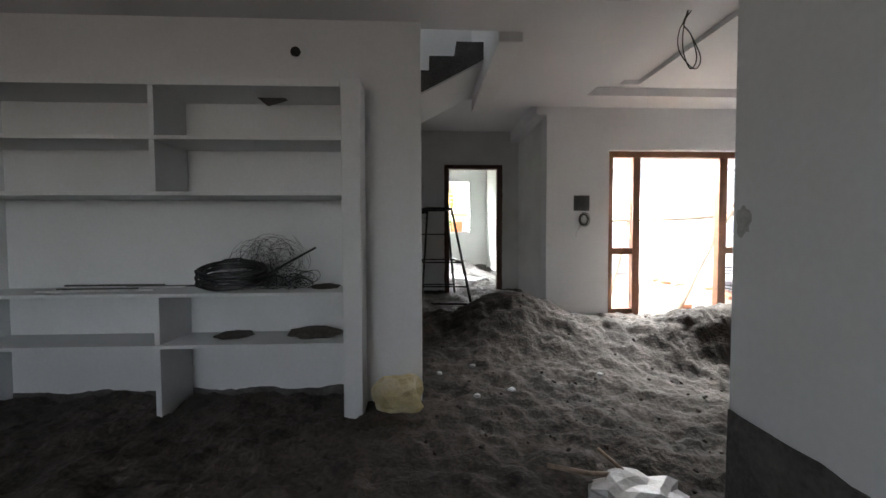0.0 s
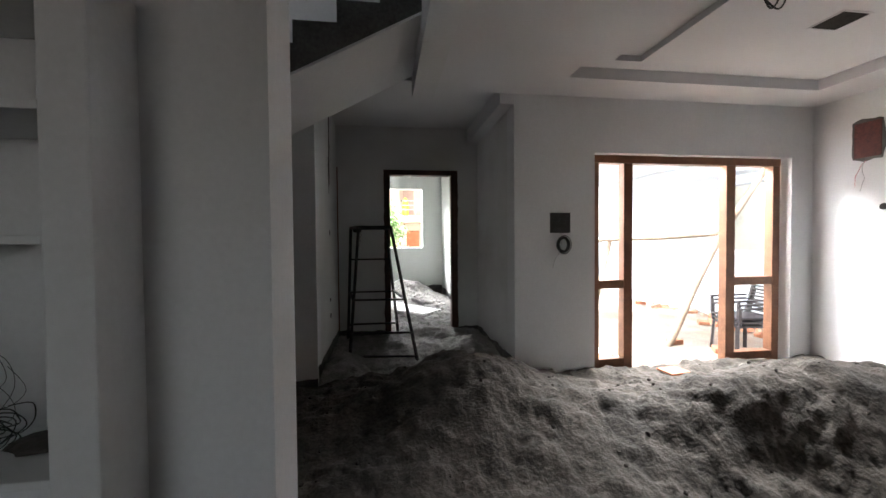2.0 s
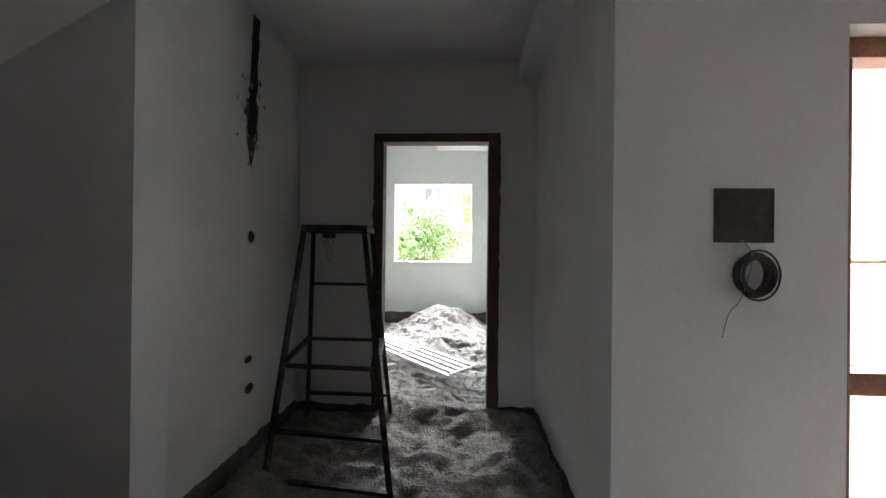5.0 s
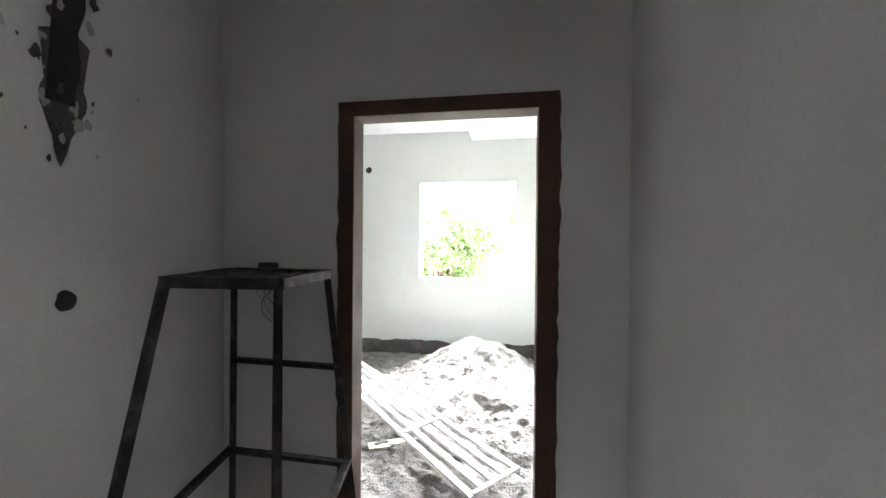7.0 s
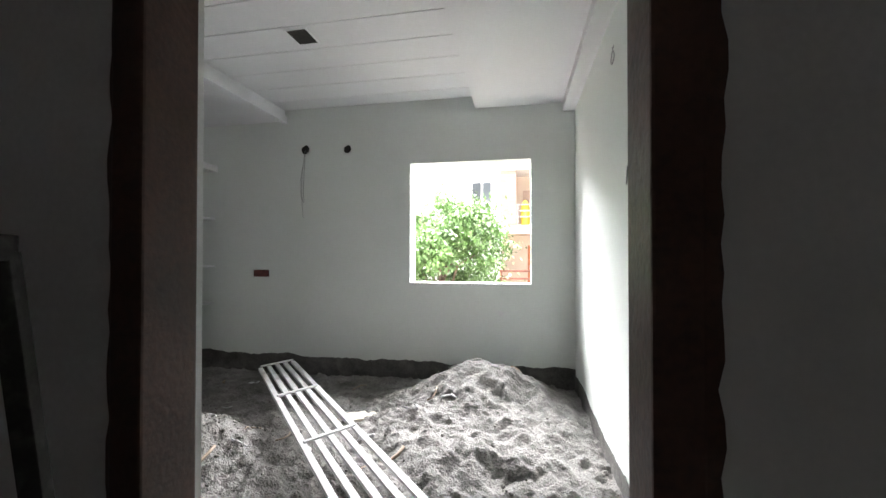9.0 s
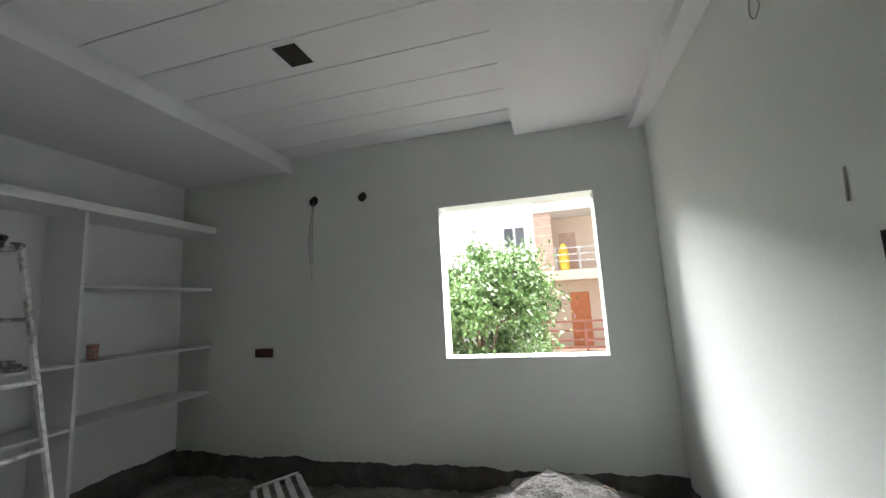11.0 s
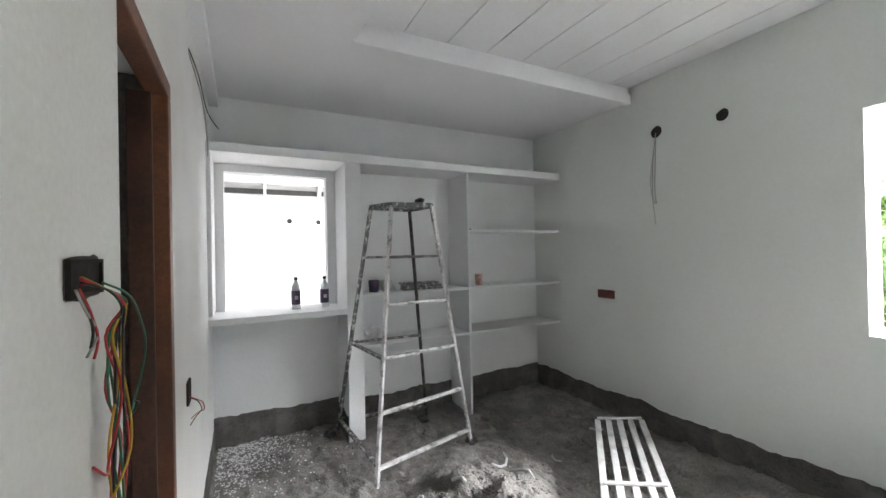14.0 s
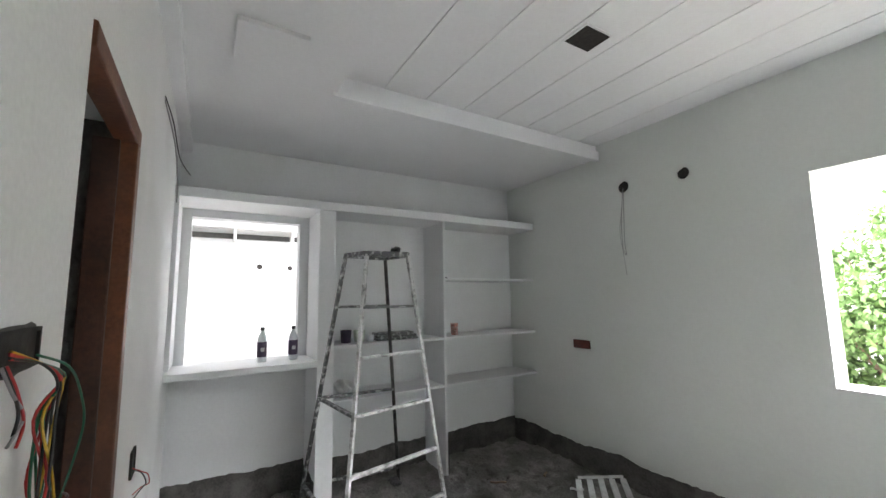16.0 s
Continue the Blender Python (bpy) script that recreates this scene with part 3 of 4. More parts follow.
# order of legs: front left, front right, back right, back left
lad1 = [(-0.37, 6.56, 1.335), (0.0, 6.6, 1.335), (-0.05, 7.03, 1.335), (-0.5, 7.05, 1.335)]
foot1 = [(-0.47, 6.25, -0.2), (0.28, 6.15, -0.2), (0.1, 7.12, -0.17), (-0.56, 7.12, -0.17)]
ladder(lad1, foot1, [(3, 2, 0.26), (3, 2, 0.54), (0, 1, 0.53), (0, 3, 0.53), (1, 2, 0.53), (3, 2, 0.82), (0, 1, 0.76), (0, 1, 0.92)], IRON, "black iron step ladder with paint marks beside a doorway")
lad2 = [(-2.62, 8.53, 1.9), (-2.4, 8.62, 1.9), (-2.36, 8.93, 1.9), (-2.68, 8.88, 1.9)]
foot2 = [(-3.25, 8.36, -0.12), (-2.26, 8.42, -0.12), (-2.5, 9.33, -0.12), (-3.12, 9.2, -0.12)]
ladder(lad2, foot2, [(1, 2, 0.19), (0, 3, 0.19), (1, 2, 0.36), (0, 3, 0.545), (1, 2, 0.545), (0, 1, 0.545), (1, 2, 0.73), (0, 1, 0.9), (1, 2, 0.91), (0, 3, 0.9)], STEEL, "steel step ladder splashed with white paint on bare floor", 0.025, STEEL_WHITE)


def crumple(name, c, sx, sy, sz, material, label, category, seed, sub=3, amp=0.25):
    """A lump of sheet or rag with folds, lying on its support."""
    bm = bmesh.new()
    bmesh.ops.create_icosphere(bm, subdivisions=sub, radius=1.0)
    for v in bm.verts:
        n1 = noise.noise(v.co * 1.7 + Vector((seed * 7.1, 0, 0))) + 0.5 * noise.noise(v.co * 4.3 + Vector((0, seed * 3.7, 0)))
        p = v.co * (1 + amp * n1)
        v.co = Vector((c[0] + p.x * sx, c[1] + p.y * sy, c[2] + max(p.z, -0.55) * sz + 0.5 * sz))
    return tagged(part(name, bm, material, smooth=False), label, category)


# ---- hall things ----
crumple("sack", (-0.61, 3.1, -0.22), 0.17, 0.1, 0.14, SACK, "crumpled yellowish plastic sack against the wall foot", "sack", 3, sub=3, amp=0.4)
crumple("plastic_sheet", (0.55, 2.2, -0.31), 0.22, 0.16, 0.08, RACK, "crumpled white plastic sheet lying on sand", "plastic sheet", 8, sub=3, amp=0.5)


def stick(name, pts, r, material, label, category, r1=None):
    return tagged(part(name, rod(pts, r, r1, 7), material, smooth=True), label, category)


stick("stick", [(0.18, 2.36, -0.2), (0.36, 2.3, -0.21), (0.53, 2.26, -0.2)], 0.012, BAMBOO, "pale broken stick lying on sand", "stick")
stick("stick", [(0.46, 2.42, -0.16), (0.52, 2.28, -0.19)], 0.01, BAMBOO, "short pale stick leaning on plastic", "stick")


def curl(n, c, r, rise, turns, seed, squash=1.0):
    rnd = random.Random(seed)
    pts = []
    for i in range(n):
        a = 2 * math.pi * turns * i / n + seed
        rr = r * (0.8 + 0.35 * rnd.random())
        pts.append((c[0] + rr * math.cos(a), c[1] + rr * 0.35 * math.sin(a * 1.3 + seed), c[2] + rr * squash * math.sin(a) + rise * i / n))
    return pts


def smooth_pts(pts, k=4):
    P = [Vector(p) for p in pts]
    out = []
    for i in range(len(P) - 1):
        p0, p1, p2, p3 = P[max(i - 1, 0)], P[i], P[i + 1], P[min(i + 2, len(P) - 1)]
        for j in range(k):
            t = j / k
            out.append(0.5 * ((2 * p1) + (p2 - p0) * t + (2 * p0 - 5 * p1 + 4 * p2 - p3) * t * t + (3 * p1 - p0 - 3 * p2 + p3) * t ** 3))
    out.append(P[-1])
    return out


def cable_coil():
    t = thing("cable_coil", (-1.72, 3.27, 0.56), "coiled black cable with loose tangled wire on a shelf", "cable")
    rnd = random.Random(11)
    for k in range(16):
        pts = []
        rx, ry, zz = 0.2 + rnd.uniform(-0.04, 0.04), 0.12 + rnd.uniform(-0.02, 0.02), 0.57 + rnd.uniform(0, 0.09)
        tilt = rnd.uniform(0.25, 0.5)
        for i in range(25):
            a = 2 * math.pi * i / 24
            pts.append((-1.74 + rx * math.cos(a), 3.25 + ry * math.sin(a), zz + tilt * 0.22 * (0.5 + 0.5 * math.sin(a)) + 0.01 * rnd.random()))
        part("coil_loop", rod(pts, 0.008, None, 5), BLACK, t)
    bm = bmesh.new()
    for k in range(60):
        c = (-1.52 + rnd.uniform(-0.18, 0.17), 3.3 + rnd.uniform(-0.08, 0.1), 0.72 + rnd.uniform(-0.08, 0.08))
        put_rod(bm, smooth_pts(curl(9, c, rnd.uniform(0.05, 0.15), rnd.uniform(-0.04, 0.06), rnd.uniform(0.7, 1.4), k)), 0.0012, None, 3)
    part("tangled_wire", bm, BLACK, t, "fine tangled black wire")["kind"] = "stuff"
    part("bent_end", rod([(-1.5, 3.22, 0.66), (-1.32, 3.2, 0.76), (-1.15, 3.18, 0.85)], 0.01, 0.007, 6), BLACK, t)
    bm = bmesh.new()
    for k in range(40):
        c = (-1.42 + rnd.uniform(-0.14, 0.2), 3.28 + rnd.uniform(-0.06, 0.06), 0.63 + rnd.uniform(-0.05, 0.05))
        put_rod(bm, smooth_pts(curl(7, c, rnd.uniform(0.03, 0.09), 0.0, 1.2, k + 50, 0.6)), 0.0022, None, 3)
    part("wire_clump", bm, BLACK, t)["kind"] = "stuff"


cable_coil()
for i, (x0, x1, y, m) in enumerate(((-2.98, -2.25, 3.2, RACK), (-2.9, -2.4, 3.26, BOXM), (-2.8, -2.1, 3.3, RACK), (-2.5, -1.95, 3.34, BOXM), (-2.95, -2.3, 3.38, BOXM))):
    tagged(part("strip", bar((x0, y, 0.567 + 0.004 * i), (x1, y + 0.04, 0.567 + 0.003 * i), 0.02, 0.012), m), "thin loose trunking strip lying on the shelf", "strip", "strips on the shelf")
for c, s in (((-1.75, 3.3, 0.228), (0.12, 0.11, 0.02)), ((-1.2, 3.3, 0.228), (0.19, 0.13, 0.035)), ((-1.12, 3.3, 0.562), (0.1, 0.08, 0.02))):
    crumple("sand_pile", c, *s, SAND, "small heap of dark sand spilled on the shelf", "sand heap", c[0] * 5)
# broken plaster notch under the top board
bm = bmesh.new()
vs = [bm.verts.new(p) for p in ((-1.58, 3.3, 1.896), (-1.34, 3.3, 1.896), (-1.5, 3.3, 1.83), (-1.58, 3.36, 1.896), (-1.34, 3.36, 1.896), (-1.5, 3.34, 1.84))]
for f in ((0, 1, 2), (3, 5, 4), (0, 3, 4, 1), (1, 4, 5, 2), (2, 5, 3, 0)):
    bm.faces.new([vs[i] for i in f])
tagged(part("broken_plaster", bm, CEMENT), "dark broken bit of plaster under a shelf board", "plaster")


def disc_hole(name, c, normal, r, label, depth=0.05, ragged=0.2, material=HOLE, sx=1.0, seed=0):
    """A shallow torn-rimmed cup, 3 mm proud of a wall; in the hole colour it paints a cut's shade."""
    n = Vector(normal)
    u = Vector((0, 0, 1)).cross(n)
    u = u.normalized() if u.length > 0.1 else Vector((1, 0, 0))
    w = n.cross(u)
    bm = bmesh.new()
    rim, inner = [], []
    for k in range(18):
        a = 2 * math.pi * k / 18
        q = 1 + ragged * noise.noise(Vector((math.cos(a) * 2 + seed, math.sin(a) * 2, c[2] * 9)))
        d = u * math.cos(a) * r * q * sx + w * math.sin(a) * r * q
        rim.append(bm.verts.new(Vector(c) + d + n * 0.003))
        inner.append(bm.verts.new(Vector(c) + d * 0.86 + n * 0.0045))
    mid = bm.verts.new(Vector(c) + n * 0.002)
    for k in range(18):
        j = (k + 1) % 18
        bm.faces.new((rim[k], rim[j], inner[j], inner[k]))
        bm.faces.new((inner[k], inner[j], mid))
    return tagged(part(name, bm, material), label, "wall hole", kind="structure")


disc_hole("trim_hole", (-1.3, 3.3, 2.2), (0, -1, 0), 0.035, "round dark conduit hole in the wall")
disc_hole("trim_hole", (-0.86, 3.299, 1.67), (0, -1, 0), 0.012, "small nail hole in plaster")
disc_hole("trim_hole", (P_X0, 6.515, 1.277), (1, 0, 0), 0.033, "round dark hole in the passage wall")
disc_hole("trim_hole", (P_X0, 6.511, 0.34), (1, 0, 0), 0.03, "round dark hole in the passage wall", sx=1.6)
disc_hole("trim_hole", (P_X0, 6.5, 0.52), (1, 0, 0), 0.022, "narrow dark hole in the passage wall", sx=2)
disc_hole("trim_hole", (-1.77, A_Y, 1.55), (0, -1, 0), 0.04, "round dark hole in the wall under the stairs")
disc_hole("trim_hole", (-1.821, N_Y, 2.55), (0, -1, 0), 0.05, "round conduit hole with a loose cord")
disc_hole("trim_hole", (-1.292, N_Y, 2.531), (0, -1, 0), 0.045, "round dark conduit hole")
disc_hole("trim_stain", (0.45, N_Y, 0.69), (0, -1, 0), 0.03, "grey smudge on painted wall", material=PLASTER_IN)
disc_hole("trim_stain", (0.53, 1.615, 0.97), (-1, 0, 0), 0.045, "grey patch of filler on the wall", material=FILLER, sx=0.6, ragged=0.5)
for y, z in ((8.23, 2.02), (8.62, 2.01)):
    disc_hole("trim_hole", (-5.5, y, z), (1, 0, 0), 0.035, "dark hole in the next room's wall")


def chase():
    """The chased slot in the passage wall with smeared cement around it."""
    t = thing("wall_chase", (P_X0, 6.5, 2.2), "dark chased slot with smeared cement in plaster", "wall slot")
    t["kind"] = "structure"
    rnd = random.Random(4)
    # The slot is a raised strip; its inner shade is painted near-black.
    for nm, w0, w1, z0, off, m in (("smear", 0.085, 0.03, 1.7, 0.003, CEMENT), ("slot", 0.045, 0.035, 1.9, 0.006, HOLE)):
        bm = bmesh.new()
        prev = None
        for i in range(41):
            f = i / 40
            z = z0 + (2.66 - z0) * f
            narrow = min(1, f * 5) if nm == "smear" else 1
            nz = noise.noise(Vector((z * 9, off * 900, 0)))
            wide = 1.0 if nm == "slot" else (0.55 + 0.9 * abs(nz)) * (1.2 if f < 0.45 else 0.55)
            a, b = 6.5 + f * 0.05 - w0 * narrow * wide, 6.5 + f * 0.05 + w0 * narrow * wide * (0.9 + 0.3 * nz)
            cur = [bm.verts.new((P_X0 + off, a, z)), bm.verts.new((P_X0 + off, b, z))]
            if prev:
                bm.faces.new((prev[0], prev[1], cur[1], cur[0]))
            prev = cur
        part(nm, bm, m, t)
    for k in range(34):
        y, z, r = rnd.gauss(6.5, 0.075), rnd.uniform(1.72, 2.3), rnd.uniform(0.003, 0.02)
        bm = bmesh.new()
        ring = [bm.verts.new((P_X0 + 0.0032 + 0.0001 * k, y + r * q * math.cos(a), z + 1.5 * r * q * math.sin(a))) for a, q in ((6.283 * i / 11, rnd.uniform(0.5, 1.2)) for i in range(11))]
        bm.faces.new(ring)
        part("splash", bm, CEMENT if k % 2 else FILLER, t)


chase()


def switch_box(name, c, normal, w, h, material, label, wires=(), seed=1, ragged=0.0):
    """A metal back box let into the wall, rim 6 mm proud, with hanging wires."""
    n = Vector(normal)
    rot = n.to_track_quat("Y", "Z").to_matrix().to_4x4()
    m = Matrix.Translation(c) @ rot
    t = thing(name, m, label, "switch box")
    rnd = random.Random(seed)
    bm = bmesh.new()
    e = 0.006
    for lo, hi in (((-w / 2, -0.02, -h / 2), (w / 2, 0.0045, h / 2)), ((-w / 2, 0.0045, -h / 2), (-w / 2 + e, 0.009, h / 2)), ((w / 2 - e, 0.0045, -h / 2), (w / 2, 0.009, h / 2)), ((-w / 2 + e, 0.0045, h / 2 - e), (w / 2 - e, 0.009, h / 2)), ((-w / 2 + e, 0.0045, -h / 2), (w / 2 - e, 0.009, -h / 2 + e))):
        put_box(bm, lo, hi)
    bmesh.ops.transform(bm, matrix=m, verts=bm.verts)
    part("back_box", bm, material, t)
    if ragged:
        bm = bmesh.new()
        rim = [bm.verts.new(m @ Vector(((w / 2 + ragged * (0.4 + abs(noise.noise(Vector((k * 0.9, seed, 0)))))) * math.copysign(min(1, abs(1.3 * math.cos(2 * math.pi * k / 24))), math.cos(2 * math.pi * k / 24)), 0.0018, (h / 2 + ragged * (0.4 + abs(noise.noise(Vector((k * 0.7, seed + 5, 0)))))) * math.copysign(min(1, abs(1.3 * math.sin(2 * math.pi * k / 24))), math.sin(2 * math.pi * k / 24))))) for k in range(24)]
        bm.faces.new(rim)
        part("torn_plaster", bm, CEMENT, t)
    for i, (mt, pts) in enumerate(wires):
        part("wire", rod([m @ p for p in smooth_pts(pts, 5)], 0.0021, None, 5), mt, t, smooth=True)
    return t


def hanging(rnd, length, spread=0.08, out=0.05, n=6, x0=0.0, z0=-0.02):
    pts = [(x0 + rnd.uniform(-0.03, 0.03), 0.004, z0)]
    x = x0
    for i in range(1, n):
        f = i / (n - 1)
        x += rnd.uniform(-spread, spread) * 0.5
        pts.append((x, 0.012 + out * math.sin(math.pi * f) * rnd.uniform(0.5, 1.2), z0 - length * f))
    return [Vector(p) for p in pts]


rnd = random.Random(21)
big = []
for k, (mt, L) in enumerate(((W_RED, 0.75), (W_GREEN, 0.6), (W_YEL, 0.7), (W_BLK, 0.42), (W_RED, 0.36), (W_BLK, 0.66), (W_YEL, 0.8), (W_RED, 0.85), (W_GREEN, 0.7), (W_BLK, 0.24), (W_GREEN, 0.22), (W_RED, 0.3))):
    pts = [Vector((0.05 - 0.01 * rnd.random(), 0.012, 0.012 - 0.02 * rnd.random())), Vector((0.0, 0.03, -0.02)), Vector((-0.03 + rnd.uniform(-0.03, 0.015), 0.045, -0.05))]
    n = max(2, int(L / 0.09))
    for i in range(n):
        z = -0.1 - (L - 0.1) * i / max(n - 1, 1)
        trunk = -0.025 - 0.03 * math.sin(min(-z, 0.5) * 6.0)
        loose = 0.014 + 0.02 * i / n
        pts.append(Vector((trunk + rnd.gauss(0, loose), 0.03 + rnd.gauss(0, 0.008), z)))
    if L < 0.45:
        e = pts[-1]
        side = rnd.choice((-1, 1))
        pts.append(e + Vector((side * 0.05, 0.01, 0.0)))
        pts.append(e + Vector((side * 0.075, 0.0, rnd.uniform(-0.05, 0.03))))
    big.append((mt, pts))
big.append((W_GREEN, [Vector(p) for p in ((-0.02, 0.02, -0.01), (-0.1, 0.04, -0.04), (-0.19, 0.04, -0.1), (-0.23, 0.04, -0.16), (-0.2, 0.035, -0.22), (-0.15, 0.03, -0.27))]))
for mt, x, L in ((W_BLK, 0.065, 0.11), (W_RED, 0.055, 0.13), (W_GRY, 0.07, 0.12)):
    big.append((mt, [Vector(p) for p in ((x, 0.012, -0.015), (x - 0.015, 0.02, -0.05), (x - 0.035 - rnd.uniform(0, 0.03), 0.02, -L * 0.75), (x - 0.02 - rnd.uniform(0, 0.04), 0.015, -L))]))
switch_box("switch_box", (-0.445, S_Y1, 1.52), (0, 1, 0), 0.15, 0.058, HOLE, "open wall box with hanging coloured wires", big, 2, 0.009)
switch_box("switch_box", (1.66, A_Y, 1.347), (0, -1, 0), 0.21, 0.2, BOXM, "grey metal switch box let into the wall", [(W_GRY, [Vector(p) for p in ((0.02, 0.02, -0.09), (0.0, 0.05, -0.15), (0.03, 0.04, -0.3), (0.06, 0.02, -0.36), (0.08, 0.015, -0.45))])], 3)


def wire_roll(c, r, label):
    bm = bmesh.new()
    rr = random.Random(8)
    for k in range(14):
        q = r * rr.uniform(0.65, 1.0)
        y = c[1] + rr.uniform(-0.03, 0.03)
        put_rod(bm, [(c[0] + q * math.cos(a), y, c[2] + q * math.sin(a) * 1.2) for a in (2 * math.pi * i / 20 for i in range(21))], 0.004, None, 5)
    return tagged(part("wire_roll", bm, W_BLK), label, "wire roll")


wire_roll((1.68, A_Y - 0.035, 1.13), 0.075, "small roll of dark wire hanging below a switch box")
switch_box("switch_box", (-1.71, A_Y, 0.995), (0, -1, 0), 0.13, 0.11, BOXM, "grey switch box in the wall under the stairs", [], 4)
switch_box("switch_box", (-0.43, S_Y0, 1.335), (0, -1, 0), 0.1, 0.08, HOLE, "small dark wall box with two dangling wires", [(W_BLK, hanging(rnd, 0.22, 0.05)), (W_GRY, hanging(rnd, 0.2, 0.08)), (W_BLK, hanging(rnd, 0.15, 0.08))], 5, 0.006)
switch_box("switch_box", (-2.39, N_Y, 1.095), (0, -1, 0), 0.2, 0.08, DARKRED, "empty red-brown socket box let into the wall", [], 6, 0.004)
switch_box("switch_box", (E_X, 8.675, 1.525), (-1, 0, 0), 0.17, 0.15, HOLE, "open wall box with wires and torn rim", [(W_RED, [Vector(p) for p in ((-0.06, 0.01, 0.06), (0.02, 0.03, 0.02), (0.05, 0.02, -0.05), (-0.02, 0.02, -0.08))]), (W_RED, [Vector(p) for p in ((0.06, 0.01, 0.05), (0.0, 0.03, -0.02), (-0.05, 0.02, -0.06), (-0.09, 0.03, -0.1))])], 7, 0.014)
switch_box("switch_box", (R_X, 5.14, 2.13), (-1, 0, 0), 0.22, 0.34, DARKRED, "dark red wall box with broken plaster around", [(W_RED, hanging(rnd, 0.25, 0.08, z0=-0.2)), (W_GRY, hanging(rnd, 0.3, 0.08, z0=-0.2))], 9, 0.05)
disc_hole("trim_hole", (R_X, 5.0, 1.47), (-1, 0, 0), 0.03, "small dark hole in the side wall", sx=1.5)
rnd = random.Random(33)
switch_box("switch_box", (-1.75, S_Y1, 0.94), (0, 1, 0), 0.1, 0.1, HOLE, "small wall box with stub wires", [(W_RED, hanging(rnd, 0.1, 0.1)), (W_BLK, hanging(rnd, 0.12, 0.1))], 12, 0.004)


def loose_cord(name, pts, material, label, r=0.003):
    return tagged(part(name, rod(smooth_pts(pts, 6), r, None, 5), material, smooth=True), label, "wire")


y = N_Y - 0.012
loose_cord("cord", [(-1.82, y, 2.54), (-1.84, y, 2.4), (-1.86, y, 2.2), (-1.86, y, 2.0), (-1.83, y, 1.93), (-1.84, y, 2.05), (-1.83, y, 2.3), (-1.82, y, 2.5)], W_GRY, "thin grey cord hanging from a wall hole")
loose_cord("cord", [(-1.84, y, 2.4), (-1.88, y, 2.15), (-1.86, y, 1.95), (-1.84, y, 1.75)], W_GRY, "thin grey cord hanging from a wall hole", 0.002)
y = S_Y1 + 0.02
loose_cord("cord", [(-2.0, S_Y1, 2.62), (-2.04, y + 0.02, 2.5), (-2.14, y + 0.05, 2.35), (-2.22, y + 0.1, 2.28)], W_BLK, "black wire stubs sticking out of the wall")
loose_cord("cord", [(-2.0, S_Y1, 2.6), (-2.05, y + 0.03, 2.4), (-2.08, y + 0.05, 2.2), (-2.12, y + 0.05, 2.1), (-2.16, y + 0.05, 2.18), (-2.1, y + 0.04, 2.35)], W_GRY, "grey wire loop sticking out of the wall")
for k, (dx, L) in enumerate(((0.0, 0.5), (0.03, 0.55))):
    loose_cord("ceiling_wire", [(1.55 + dx, 3.4, 2.601), (1.52 - dx, 3.4, 2.45), (1.53 - dx, 3.41, 2.3), (1.58 + dx, 3.4, 2.17), (1.62 + dx, 3.39, 2.25), (1.58, 3.4, 2.42), (1.52, 3.4, 2.5), (1.56, 3.4, 2.6 - 0.02 * k)], W_BLK, "black wire loop hanging from the ceiling", 0.004)
loose_cord("cord", [(E_X, 9.15, 2.6), (E_X - 0.02, 9.13, 2.5), (E_X - 0.02, 9.1, 2.46), (E_X - 0.015, 9.07, 2.5), (E_X - 0.02, 9.1, 2.56)], W_GRY, "small wire loop on the painted wall")
loose_cord("cord", [(E_X, 8.85, 1.8), (E_X - 0.006, 8.85, 1.7)], W_GRY, "short wire end on the painted wall", 0.004)


# ceiling cut-outs
def cutout(c, w, d, label):
    t = thing("ceiling_cutout", c, label, "ceiling hole")
    t["kind"] = "structure"
    x, y, z = c
    # Flat dark plate paints the shade inside the cut-out.
    part("hole", box((x - w / 2, y - d / 2, z - 0.003), (x + w / 2, y + d / 2, z + 0.004)), HOLE, t)
    bm = bmesh.new()
    for lo, hi in (((x - w / 2 - 0.012, y - d / 2 - 0.012, z - 0.006), (x + w / 2 + 0.012, y - d / 2, z - 0.001)), ((x - w / 2 - 0.012, y + d / 2, z - 0.006), (x + w / 2 + 0.012, y + d / 2 + 0.012, z - 0.001)), ((x - w / 2 - 0.012, y - d / 2, z - 0.006), (x - w / 2, y + d / 2, z - 0.001)), ((x + w / 2, y - d / 2, z - 0.006), (x + w / 2 + 0.012, y + d / 2, z - 0.001))):
        put_box(bm, lo, hi)
    part("rim", bm, CEIL, t)


cutout((-1.02, 9.42, 3.03), 0.16, 0.2, "square lamp cut-out in the plank ceiling")
cutout((2.89, 4.12, CZ), 0.2, 0.2, "square lamp cut-out in the ceiling tray")
structure("ceiling_panel", box((-1.93, 7.69, 2.872), (-1.58, 8.02, 2.899), 0.004), CEIL, "raised white access panel on the ceiling")

# ---- bedroom things ----
def grille():
    a, b = Vector((-1.85, 10.09, 0.2)), Vector((-1.68, 10.38, 0.2))
    c, d = Vector((0.52, 7.62, 0.09)), Vector((0.77, 7.93, 0.09))
    t = thing("window_grille", (a + d) / 2, "white painted steel bar grille lying across sand", "grille")
    for k in range(5):
        part("bar", bar(a.lerp(b, k / 4), c.lerp(d, k / 4), 0.04, 0.022), RACK, t)
    for f in (0.0, 0.25, 0.5, 0.77, 1.0):
        part("rail", bar(a.lerp(c, f) + Vector((0, 0, 0.022)), b.lerp(d, f) + Vector((0, 0, 0.022)), 0.022, 0.014), RACK, t)


